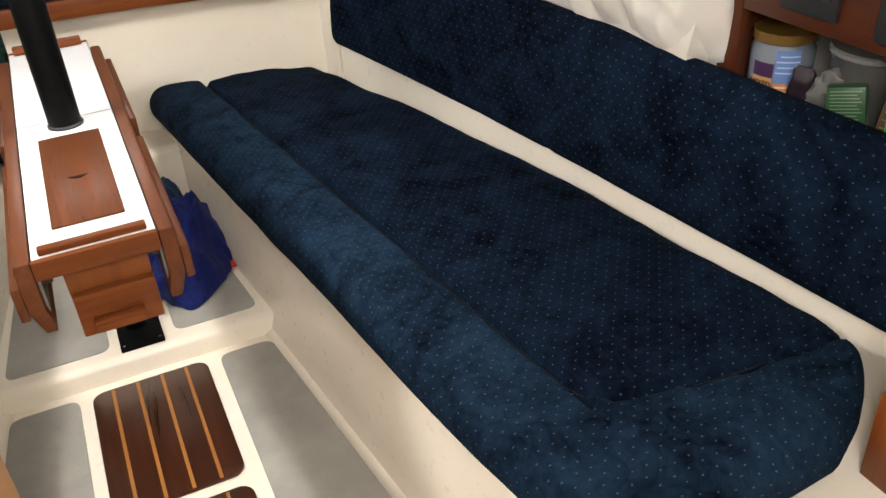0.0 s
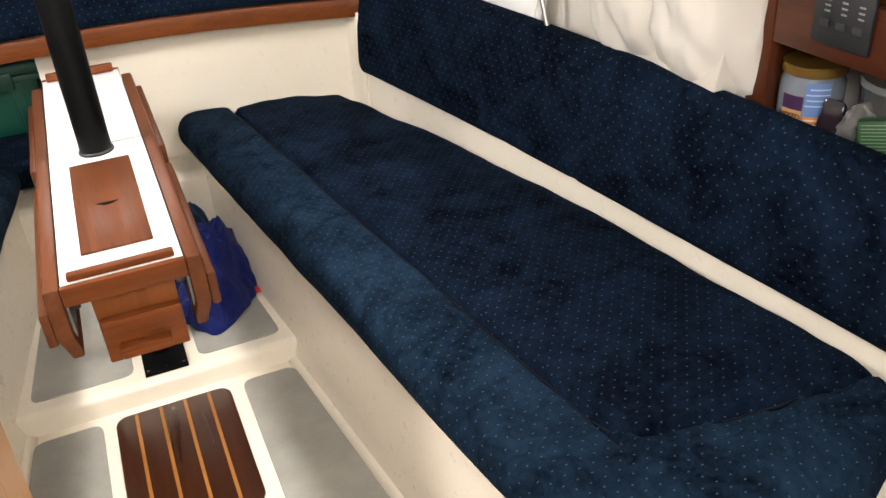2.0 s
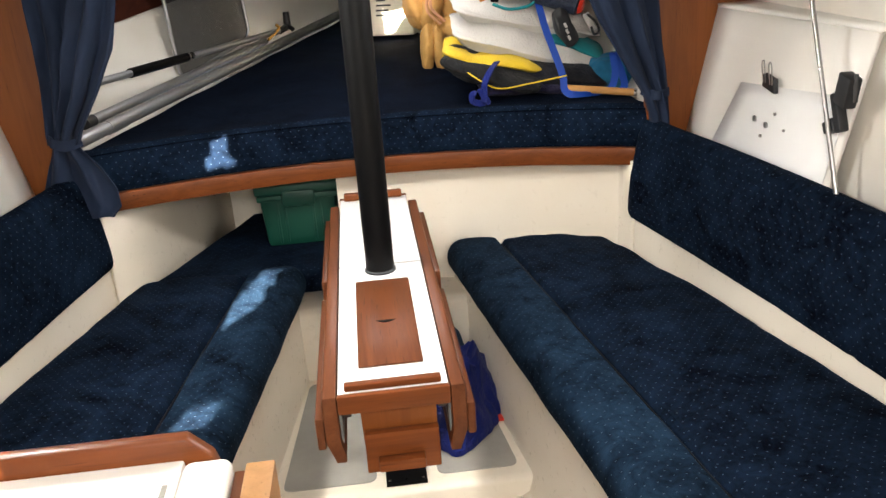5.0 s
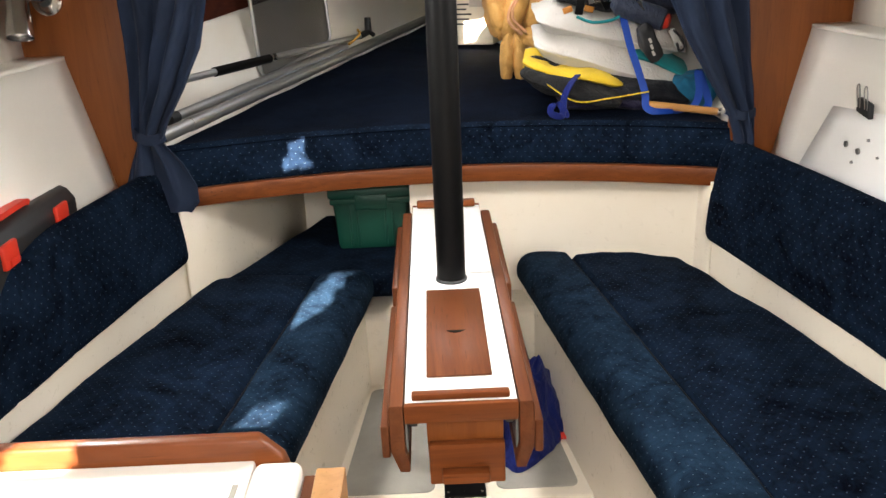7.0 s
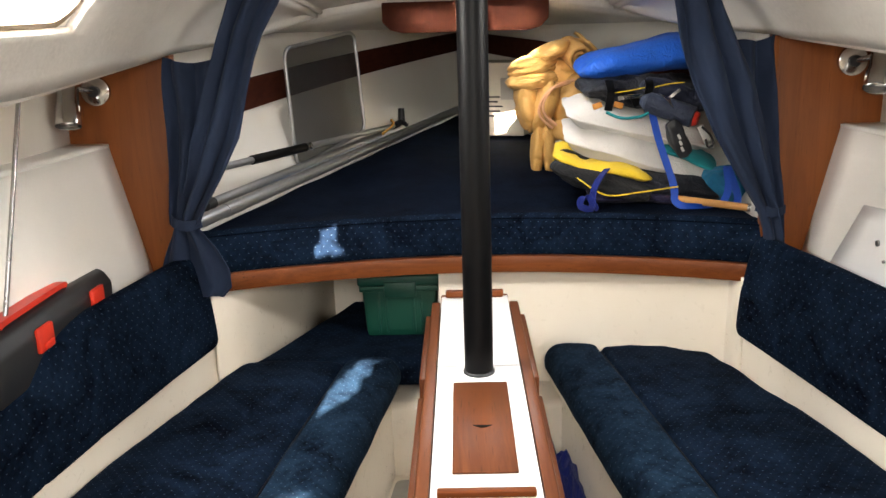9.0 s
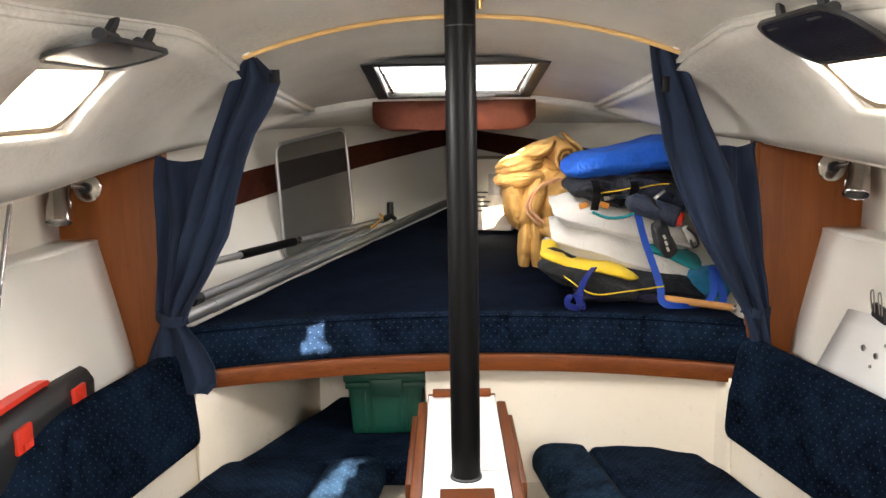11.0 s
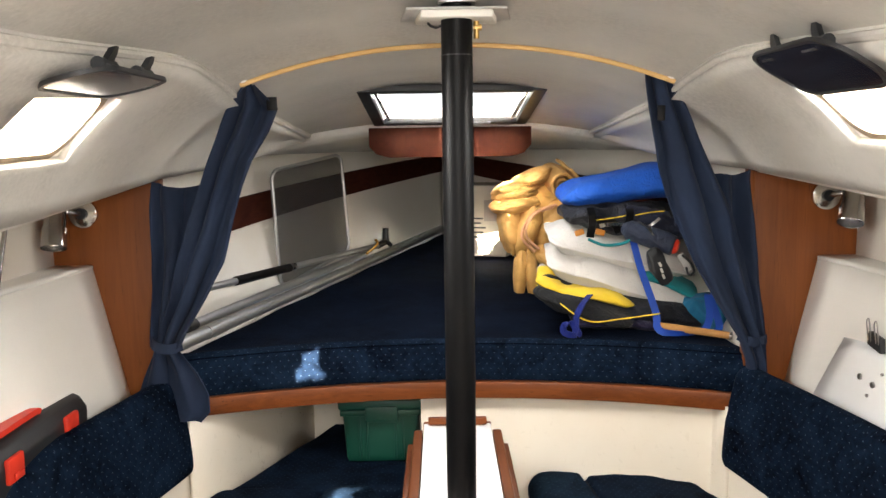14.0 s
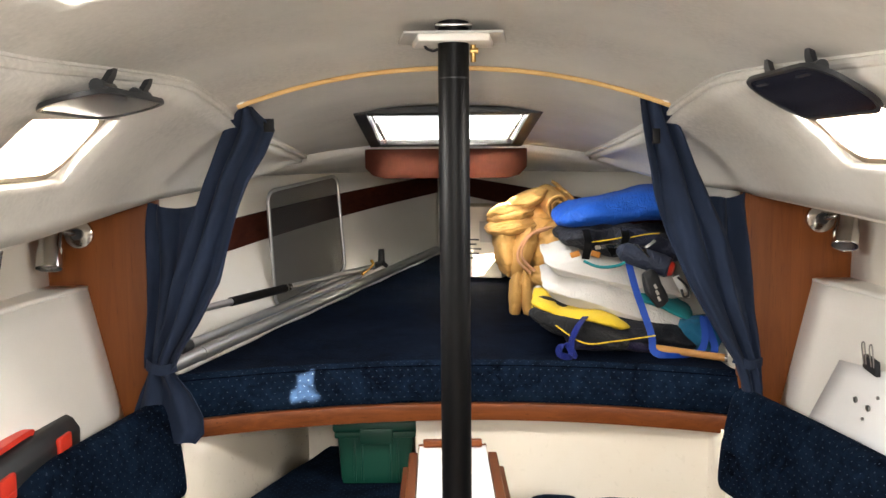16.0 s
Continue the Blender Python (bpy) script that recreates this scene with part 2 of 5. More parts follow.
        me.set_sharp_from_angle(angle=radians(sharp))
    box_uv(me)
    me.materials.append(mat)
    return new(name, me)


def part(name, bm, mat, parent, label="", smooth=True):
    """One mesh in world places, hung under a thing or a part."""
    ob = mesh_ob(name, bm, mat, smooth)
    ob.parent = parent
    up, chain = parent, Matrix()
    while up is not None:
        chain = up.matrix_basis @ chain if up.parent is None else up.matrix_parent_inverse @ up.matrix_basis @ chain
        up = up.parent
    ob.matrix_parent_inverse = chain.inverted()
    if label:
        ob["label"] = label
    return ob


def solo(name, bm, mat, label, category, group="", kind="", smooth=True):
    return tagged(mesh_ob(name, bm, mat, smooth), label, category, group, kind)


def box(x0, y0, z0, x1, y1, z1, bev=0.003, seg=2):
    bm = bmesh.new()
    bmesh.ops.create_cube(bm, size=1)
    for v in bm.verts:
        v.co = ((x0 + x1) / 2 + v.co.x * (x1 - x0), (y0 + y1) / 2 + v.co.y * (y1 - y0), (z0 + z1) / 2 + v.co.z * (z1 - z0))
    if bev:
        bmesh.ops.bevel(bm, geom=bm.edges[:], offset=bev, segments=seg, affect="EDGES", profile=0.5)
    return bm


def moved(bm, m):
    bmesh.ops.transform(bm, matrix=m, verts=bm.verts)
    return bm


def join(*bms):
    out = bmesh.new()
    for b in bms:
        me = bpy.data.meshes.new("tmp")
        b.to_mesh(me)
        b.free()
        out.from_mesh(me)
        bpy.data.meshes.remove(me)
    return out


def prism(poly, a, b, axis="z", bev=0.002):
    """A polygon of two coordinates, drawn out along an axis from a to b."""
    bm = bmesh.new()
    put = {"z": lambda p, h: (p[0], p[1], h), "y": lambda p, h: (p[0], h, p[1]), "x": lambda p, h: (h, p[0], p[1])}[axis]
    lo = [bm.verts.new(put(p, a)) for p in poly]
    hi = [bm.verts.new(put(p, b)) for p in poly]
    bm.faces.new(lo)
    bm.faces.new(hi)
    n = len(poly)
    for i in range(n):
        bm.faces.new((lo[i], lo[(i + 1) % n], hi[(i + 1) % n], hi[i]))
    bmesh.ops.recalc_face_normals(bm, faces=bm.faces)
    if bev:
        bmesh.ops.bevel(bm, geom=bm.edges[:], offset=bev, segments=2, affect="EDGES", profile=0.5, clamp_overlap=True)
    return bm


def round_rect(x0, y0, x1, y1, r, n=5):
    pts = []
    for cx, cy, a in ((x1 - r, y1 - r, 0), (x0 + r, y1 - r, 90), (x0 + r, y0 + r, 180), (x1 - r, y0 + r, 270)):
        for i in range(n + 1):
            t = radians(a + 90 * i / n)
            pts.append((cx + r * math.cos(t), cy + r * math.sin(t)))
    return pts


def tube(pts, r, n=12, cap=True):
    """A round bar along points; r may change from point to point."""
    bm = bmesh.new()
    P = [Vector(p) for p in pts]
    rings = []
    side = None
    for i, p in enumerate(P):
        d = (P[min(i + 1, len(P) - 1)] - P[max(i - 1, 0)]).normalized()
        if side is None:
            side = d.orthogonal().normalized()
        side = (side - d * side.dot(d)).normalized()
        up = d.cross(side)
        rr = r[i] if isinstance(r, (list, tuple)) else r
        rings.append([bm.verts.new(p + (side * math.cos(2 * math.pi * k / n) + up * math.sin(2 * math.pi * k / n)) * rr) for k in range(n)])
    for a, b in zip(rings, rings[1:]):
        for k in range(n):
            bm.faces.new((a[k], a[(k + 1) % n], b[(k + 1) % n], b[k]))
    if cap:
        bm.faces.new(rings[0])
        bm.faces.new(rings[-1])
    return bm


def ribbon(pts, w, t, across):
    """A flat strap along points, w wide in the direction across."""
    bm = bmesh.new()
    A = Vector(across).normalized()
    P = [Vector(p) for p in pts]
    rings = []
    for i, p in enumerate(P):
        d = (P[min(i + 1, len(P) - 1)] - P[max(i - 1, 0)]).normalized()
        a = (A - d * A.dot(d)).normalized()
        u = d.cross(a)
        rings.append([bm.verts.new(p + a * s * w / 2 + u * q * t / 2) for s, q in ((-1, -1), (1, -1), (1, 1), (-1, 1))])
    for a, b in zip(rings, rings[1:]):
        for k in range(4):
            bm.faces.new((a[k], a[(k + 1) % 4], b[(k + 1) % 4], b[k]))
    bm.faces.new(rings[0])
    bm.faces.new(rings[-1])
    return bm


def smooth_path(pts, n=8):
    """Points along a soft curve through the given ones."""
    P = [Vector(p) for p in pts]
    out = []
    for i in range(len(P) - 1):
        a, b, c, d = P[max(i - 1, 0)], P[i], P[i + 1], P[min(i + 2, len(P) - 1)]
        for k in range(n):
            t = k / n
            out.append(0.5 * (2 * b + (c - a) * t + (2 * a - 5 * b + 4 * c - d) * t * t + (3 * b - a - 3 * c + d) * t ** 3))
    return out + [P[-1]]


def sheet(rows, skip=None):
    """A grid of points as verts and faces; skip(i, j) leaves a hole."""
    nu, nv = len(rows), len(rows[0])
    verts = [tuple(p) for r in rows for p in r]
    faces = [(i * nv + j, i * nv + j + 1, (i + 1) * nv + j + 1, (i + 1) * nv + j)
             for i in range(nu - 1) for j in range(nv - 1) if not (skip and skip(i, j))]
    return verts, faces


def thick(ob, t, offset=1.0):
    m = ob.modifiers.new("thickness", "SOLIDIFY")
    m.thickness, m.offset = t, offset
    return ob


def soft_box(lx, ly, lz, nx, ny, nz, r, rz=None):
    """A box of that size from 0 to its lengths, all edges rounded: verts as an array, faces."""
    n = (nx, ny, nz)
    idx, verts, faces = {}, [], []

    def vid(i, j, k):
        if (i, j, k) not in idx:
            idx[(i, j, k)] = len(verts)
            verts.append((i / nx * lx, j / ny * ly, k / nz * lz))
        return idx[(i, j, k)]
    for ax in range(3):
        b, c = [a for a in range(3) if a != ax]
        for side in (0, n[ax]):
            for p in range(n[b]):
                for q in range(n[c]):
                    f = []
                    for dp, dq in ((0, 0), (1, 0), (1, 1), (0, 1)):
                        key = [0, 0, 0]
                        key[ax], key[b], key[c] = side, p + dp, q + dq
                        f.append(vid(*key))
                    # outward order
                    flip = (side == 0) != (ax == 1)
                    faces.append(tuple(f[::-1] if flip else f))
    v = np.array(verts)
    L = np.array((lx, ly, lz))
    R = np.array((r, r, rz or r))
    inner = np.clip(v, R, L - R)
    d = (v - inner) / R
    ln = np.linalg.norm(d, axis=1, keepdims=True)
    k = np.where(ln > 1e-9, np.max(np.abs(d), axis=1, keepdims=True) / np.maximum(ln, 1e-9), 1)
    return inner + d * k * R, faces


def lump(v, amp, scale, seed=0.0):
    """Soft unevenness on an array of points."""
    out = v.copy()
    for i, p in enumerate(v):
        q = noise.noise_vector(Vector((p[0] * scale + seed, p[1] * scale, p[2] * scale)))
        out[i] += np.array(q) * amp
    return out


def curve_at(table, y):
    ys = [t[0] for t in table]
    return [float(np.interp(y, ys, [t[k] for t in table])) for k in range(1, len(table[0]))]


def soft_at(table, y, w=0.12):
    a = np.array([curve_at(table, y + d) for d in (-w, -w / 2, 0, w / 2, w)])
    return a.mean(axis=0).tolist()


# ---- plan of the hull (mirrored: s = -1 is to port) ----
def x_front(y):
    return 0.350 - 0.128 * y


# y: wall x behind the seat, lower edge z of the backrest
WALL = [(-1.6, 1.15, 0.495), (-1.16, 1.11, 0.495), (-0.775, 1.057, 0.494), (-0.353, 1.005, 0.496), (0.16, 0.910, 0.512), (0.62, 0.787, 0.537), (0.9, 0.715, 0.55), (1.36, 0.55, 0.55)]
Y_AFT, Y_BULK, Y_CENTRE = -2.30, 0.62, 0.87


def berth_edge(x):
    return 0.775 - 0.25 * x * x


# ---- setting: sole, liner, bulkheads ----
floor = solo("floor", box(-0.62, Y_AFT, -0.06, 0.62, 0.045, 0.0, 0.0), LINER, "cream moulded glass-fibre cabin sole with grey panels", "floor", kind="structure")
step_up = prism([(-0.012, -0.03), (0.004, 0.045), (0.020, 0.056), (Y_CENTRE, 0.056), (Y_CENTRE, -0.03)], -0.5, 0.5, "x", 0.006)
fore_sole = solo("floor_forward", step_up, LINER, "raised cream moulded sole under the cabin table", "floor", kind="structure")


def sole_panel(poly, z, name="non_skid_panel", mat=GREY, parent=None):
    return part(name, prism(poly, z - 0.004, z + 0.004, "z", 0.002), mat, parent)


def rounded(poly, r=0.03, n=4):
    """A polygon with rounded corners."""
    out = []
    m = len(poly)
    for i in range(m):
        a, b, c = Vector(poly[i - 1]), Vector(poly[i]), Vector(poly[(i + 1) % m])
        p, q = b + (a - b).normalized() * r, b + (c - b).normalized() * r
        for k in range(n + 1):
            t = k / n
            out.append(tuple((1 - t) ** 2 * p + 2 * t * (1 - t) * b + t * t * q))
    return out


sole_panel(rounded([(0.185, -0.035), (0.325, -0.035), (0.405, -0.70), (0.43, -1.1), (0.185, -1.1)]), 0.0, parent=floor)
sole_panel(rounded([(-0.325, -0.035), (-0.165, -0.035), (-0.165, -1.1), (-0.42, -1.1), (-0.39, -0.70)]), 0.0, parent=floor)
sole_panel(rounded([(0.10, 0.055), (0.322, 0.055), (0.265, 0.62), (0.10, 0.62)]), 0.056, parent=fore_sole)
sole_panel(rounded([(-0.318, 0.055), (-0.065, 0.055), (-0.065, 0.62), (-0.265, 0.62)]), 0.056, parent=fore_sole)


def hatch_board(x0, y0, x1, y1):
    """A teak and holly lift-out board of the sole."""
    t = thing("sole_board", (x0 + x1) / 2, (y0 + y1) / 2, 0.0, "dark varnished teak and holly sole hatch board", "floor hatch", "sole boards")
    part("board", prism(round_rect(x0, y0, x1, y1, 0.032), 0.001, 0.008, "z", 0.002), SOLE, t)
    for i in range(4):
        x = x0 + (x1 - x0) * (i + 0.85) / 4.75
        part("strip", box(x - 0.004, y0 + 0.006, 0.005, x + 0.004, y1 - 0.006, 0.0086, 0.0), HOLLY, t, "pale holly strip")
    return t


hatch_board(-0.135, -0.475, 0.150, -0.040)
hatch_board(-0.135, -0.955, 0.150, -0.510)


def seat_base(s, y1, name):
    """The moulded seat front, ledge and wall behind it."""
    ys = np.linspace(Y_AFT, y1, 34)
    rows = []
    for y in ys:
        w, zb = soft_at(WALL, y)
        f = x_front(y)
        rows.append([(s * (f - 0.035), y, 0.0), (s * (f - 0.012), y, 0.012), (s * (f + 0.003), y, 0.05), (s * (f + 0.012), y, 0.31), (s * (f + 0.025), y, 0.333),
                     (s * (f + 0.06), y, 0.336), (s * (w - 0.03), y, 0.336), (s * (w + 0.012), y, 0.35), (s * (w + 0.022), y, 0.42), (s * (w + 0.025), y, zb + 0.205),
                     (s * (w + 0.045), y, zb + 0.228), (s * (w + 0.08), y, zb + 0.236), (s * (w + 0.40), y, zb + 0.236)])
    ob = solo(name, sheet(rows), LINER, "cream moulded seat base and hull liner", "liner", kind="structure")
    return thick(ob, 0.012, -1 if s > 0 else 1)


seat_base(1, Y_CENTRE, "wall_liner_starboard")
seat_base(-1, Y_CENTRE + 0.5, "wall_liner_port")

# bulkhead under the fore berth and the step in front of it
front = [(x, berth_edge(x) + 0.075) for x in np.linspace(-0.115, 0.82, 16)]
bulk_low = solo("wall_berth_front", prism(front + [(x, y + 0.02) for x, y in front[::-1]], 0.0, 0.715, "z", 0.0), LINER, "cream moulded front of the fore berth", "wall", kind="structure")
solo("wall_niche_back", box(-0.75, 1.37, 0.0, -0.10, 1.39, 0.76, 0.0), LINER, "cream back wall of the foot well", "wall", kind="structure")
solo("wall_niche_side", box(-0.115, 0.87, 0.0, -0.095, 1.37, 0.72, 0.0), LINER, "cream side wall of the foot well", "wall", kind="structure")
solo("plinth", prism([(0.645, 0.03), (0.67, 0.285), (0.69, 0.30), (0.9, 0.30), (0.9, 0.03)], -0.34, 0.34, "x", 0.008), LINER, "cream moulded step below the fore berth", "step", kind="structure")

# return walls from the berth front to the hull
for s, nm in ((1, "wall_return_starboard"), (-1, "wall_return_port")):
    if s > 0:
        rows = [[(0.79 + 0.02 * k, 0.60 + 0.25 * (1 - k), z) for z in (0.33, 0.45, 0.6, 0.72)] for k in (0, 0.33, 0.66, 1)]
    else:
        rows = [[(-0.80 + 0.25 * k, 0.60 + 0.78 * k, z) for z in (0.33, 0.45, 0.6, 0.72)] for k in (0, 0.33, 0.66, 1)]
    thick(solo(nm, sheet(rows), LINER, "cream moulded return wall beside the berth", "wall", kind="structure"), 0.012, 0)

# main bulkhead of wood, one leaf a side, with its opening between the curtains
for s, nm in ((1, "bulkhead_starboard"), (-1, "bulkhead_port")):
    poly = [(s * 0.865, 0.55), (s * 0.865, 1.46), (s * 1.25, 1.38), (s * 1.25, 0.55)]
    solo(nm, prism(poly, Y_BULK, Y_BULK + 0.02, "y", 0.002), TEAKZ, "orange-brown varnished teak bulkhead panel", "bulkhead", kind="structure")
    solo("trim", box(min(s * 0.853, s * 0.872), Y_BULK - 0.008, 0.72, max(s * 0.853, s * 0.872), Y_BULK + 0.03, 1.44, 0.004), TEAKZ, "teak edge trim of the bulkhead", "trim", kind="structure")

# ---- cabin roof and trunk sides ----
# y: half width at the bead, z at the bead, z at the middle
ROOF = [(-2.4, 0.70, 1.68, 1.84), (-0.62, 0.65, 1.674, 1.832), (-0.14, 0.62, 1.70, 1.828), (0.07, 0.60, 1.706, 1.815), (0.35, 0.583, 1.660, 1.766), (0.49, 0.58, 1.634, 1.748), (0.9, 0.585, 1.603, 1.705), (1.65, 0.58, 1.55, 1.600)]
# y: x and z of the lower edge of the trunk side
EDGE = [(-2.4, 0.98, 1.36), (-0.15, 0.92, 1.366), (0.62, 0.872, 1.412), (1.1, 0.76, 1.47), (1.65, 0.585, 1.535)]
HATCH = (-0.27, 0.27, 0.93, 1.56)
# Holes added in the unseen aft roof, shaped to throw sun patches.
ROOF_SUN_SLOTS = [[(-0.520, -1.96), (-0.508, -1.75), (-0.436, -1.54), (-0.366, -1.55), (-0.426, -1.86)], [(-0.545, -0.90), (-0.455, -0.92), (-0.470, -0.68), (-0.525, -0.71)]]


def within(poly, x, z):
    hit = False
    for (ax, az), (bx, bz) in zip(poly, poly[1:] + poly[:1]):
        if (az > z) != (bz > z) and x < (bx - ax) * (z - az) / (bz - az) + ax:
            hit = not hit
    return hit


def roof_z(x, y):
    w, ze, zc = soft_at(ROOF, y, 0.06)
    k = min(1.2, abs(x) / w)
    return zc - (zc - ze) * k ** 2.1


ys = sorted(set([*np.linspace(-2.305, -0.62, 84).tolist(), *np.linspace(-0.58, 1.65, 26).tolist(), HATCH[2], HATCH[3]]))
ks = np.linspace(-1, 1, 71)
xs_all = []
rows = []
for y in ys:
    w = soft_at(ROOF, y, 0.06)[0]
    xs = sorted(w * k for k in ks)
    for edge in HATCH[:2]:
        i = min(range(len(xs)), key=lambda q: abs(xs[q] - edge))
        if y > 0.6:
            xs[i] = edge
    xs_all.append(xs)
    rows.append([(x, y, roof_z(x, y)) for x in xs])


def roof_hole(i, j):
    y = (ys[i] + ys[i + 1]) / 2
    x = (xs_all[i][j] + xs_all[i][j + 1]) / 2
    return (HATCH[2] < y < HATCH[3] and HATCH[0] < x < HATCH[1]) or any(within(g, x, y) for g in ROOF_SUN_SLOTS)


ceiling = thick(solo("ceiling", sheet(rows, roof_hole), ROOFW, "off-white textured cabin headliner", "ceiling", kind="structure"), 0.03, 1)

PORT_Y = (-0.44, -0.095)
PORT_K = (0.235, 0.66)


def edge_at(s, y):
    """Lower edge of the trunk side; the starboard one runs a little higher."""
    xe, zl = soft_at(EDGE, y, 0.06)
    lift = ([-2.4, -0.15, 0.62, 1.1], [0.034, 0.040, 0.036, 0.0]) if s > 0 else ([-2.4, -0.15, 0.62, 1.1], [0.0, 0.012, 0.030, 0.0])
    return xe, zl + float(np.interp(y, *lift))


def side_pt(s, y, k):
    """A point of the trunk side: k runs from the roof's bead (0) to the lower edge (1)."""
    w, ze, _ = soft_at(ROOF, y, 0.06)
    xe, zl = edge_at(s, y)
    b = 0.028 * math.sin(math.pi * k)
    return (s * (w + (xe - w) * k + b * 0.75), y, ze + (zl - ze) * k + b * 0.65)


for s, nm in ((1, "wall_trunk_starboard"), (-1, "wall_trunk_port")):
    ysd = sorted(set([*np.linspace(-2.4, 1.65, 40).tolist(), *PORT_Y]))
    kk = sorted(set([*np.linspace(0, 1, 11).tolist(), *PORT_K]))
    rows = [[side_pt(s, y, k) for k in kk] for y in ysd]
    hole = lambda i, j: PORT_Y[0] < (ysd[i] + ysd[i + 1]) / 2 < PORT_Y[1] and PORT_K[0] < (kk[j] + kk[j + 1]) / 2 < PORT_K[1]
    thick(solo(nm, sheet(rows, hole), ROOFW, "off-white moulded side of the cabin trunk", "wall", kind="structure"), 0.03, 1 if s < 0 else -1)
    # bead along the joint of roof and side
    pts = [(s * (soft_at(ROOF, y, 0.06)[0] + 0.002), y, soft_at(ROOF, y, 0.06)[1] - 0.002) for y in np.linspace(-2.35, 1.62, 48)]
    solo("trim_bead", join(ribbon(pts, 0.040, 0.012, (s * 0.9, 0, -0.5)), tube([(x - s * 0.012, y, z - 0.004) for x, y, z in pts], 0.009, 8)), ROOFW, "off-white rounded bead along the roof edge", "trim", kind="structure")
    # underside of the side deck and the hull outboard
    rows = []
    for y in sorted([*np.linspace(-2.4, 0.62, 24), -0.645, -0.655]):
        xe, zl = edge_at(s, y)
        w = soft_at(WALL, y)[0]
        hx = 1.46 if (s > 0 and y < -0.650) else max(1.20, w + 0.16)
        rows.append([(s * xe, y, zl), (s * (xe + 0.02), y, zl - 0.012), (s * (hx - 0.01), y, zl - 0.02), (s * hx, y, zl - 0.05), (s * (hx - 0.005), y, 1.16), (s * (hx - 0.02), y, 1.13), (s * (hx - 0.05), y, 0.95), (s * (hx - 0.10), y, 0.72)])
    thick(solo("wall_hull_starboard" if s > 0 else "wall_hull_port", sheet(rows), HULLW, "cream lined hull side above the settee", "wall", kind="structure"), 0.02, 1 if s < 0 else -1)

# ---- fore cabin: hull sides, deck, berth ----
BOW = 3.12


def hull_pt(s, u, k):
    """u: 0 at the bulkhead, 1 at the stem; k: 0 at the berth, 1 at the deck."""
    b = math.sin(math.pi * u)
    lo = Vector((s * (0.88 * (1 - u) + 0.05 * b), 0.64 + (BOW - 0.64) * u, 0.70 + 0.10 * u))
    hi = Vector((s * (1.16 * (1 - u) + 0.10 * b), 0.62 + (BOW + 0.16 - 0.62) * u, 1.44 + 0.05 * u))
    return lo.lerp(hi, k)


for s, nm in ((1, "wall_fore_starboard"), (-1, "wall_fore_port")):
    rows = [[hull_pt(s, u, k) for k in np.linspace(0, 1.04, 9)] for u in np.linspace(0, 1, 24)]
    thick(solo(nm, sheet(rows), HULLW, "white lined hull side of the fore cabin", "wall", kind="structure"), 0.02, 1 if s < 0 else -1)
    rows = []
    for u in np.linspace(0.02, 0.97, 24):
        k0 = 0.59 + 0.205 * u
        rows.append([hull_pt(s, u, k0) + Vector((-s * d, -d * 0.3, 0)) for d in (0.0, 0.012)] + [hull_pt(s, u, k0 + 0.145) + Vector((-s * d, -d * 0.3, 0)) for d in (0.012, 0.0)])
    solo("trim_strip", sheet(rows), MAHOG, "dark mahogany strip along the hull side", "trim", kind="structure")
solo("trim_stem", tube([(0, BOW - 0.05, 0.9), (0, BOW + 0.04, 1.45)], 0.035, 10), HULLW, "white rounded stem post", "trim", kind="structure")

# deck: two side pieces and the fore deck, with the trunk's front face
for s in (1, -1):
    rows = []
    for u in np.linspace(0, 1, 20):
        y = 0.62 + (1.65 - 0.62) * u
        xe, zl = edge_at(s, y)
        uo = (y - 0.62) / (BOW + 0.16 - 0.62)
        o = hull_pt(s, uo, 1.0)
        rows.append([(s * xe, y, zl), (s * (xe + 0.015), y, zl - 0.012), Vector((s * (xe + 0.06), y, zl - 0.02)), Vector((o.x * 1.02, y, o.z))])
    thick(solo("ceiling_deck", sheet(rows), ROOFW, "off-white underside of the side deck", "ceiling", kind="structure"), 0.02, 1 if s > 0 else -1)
rows = []
for y in np.linspace(1.65, BOW + 0.2, 14):
    u = min(1, (y - 0.62) / (BOW + 0.16 - 0.62))
    hx = max(0.02, 1.18 * (1 - u) + 0.10 * math.sin(math.pi * u))
    q = max(0.0, 1 - (y - 1.65) / 0.25)
    rows.append([(hx * k, y, 1.49 + 0.035 * (1 - k * k) + (0.07 * (1 - k * k) * q) - 0.02 * abs(k)) for k in np.linspace(-1, 1, 17)])
thick(solo("ceiling_fore_deck", sheet(rows), ROOFW, "off-white underside of the fore deck", "ceiling", kind="structure"), 0.02, 1)
rows = [[(0.585 * k, 1.652, roof_z(0.58 * k, 1.65) - d) for d in (-0.02, 0.0, 0.012, 0.03)] for k in np.linspace(-1, 1, 21)]
thick(solo("trim_trunk_front", sheet(rows), ROOFW, "white moulded lip at the roof's front edge", "trim", kind="structure"), 0.025, 0)
# wooden beam below the hatch
beam = [(-0.33, 1.575), (-0.33, 1.50), (-0.30, 1.468), (-0.25, 1.455), (0.25, 1.455), (0.30, 1.468), (0.33, 1.50), (0.33, 1.575)]
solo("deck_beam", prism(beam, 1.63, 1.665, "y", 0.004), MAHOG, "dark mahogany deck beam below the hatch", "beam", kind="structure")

# berth board and its curved trim
pl = [(x, berth_edge(x) + 0.05) for x in np.linspace(-0.86, 0.86, 21)] + [(0.0, BOW)]
solo("berth_board", prism(pl, 0.735, 0.760, "z", 0.0), LINER, "cream board of the fore berth", "berth", kind="structure")
tr = [(x, berth_edge(x)) for x in np.linspace(-0.835, 0.835, 31)]
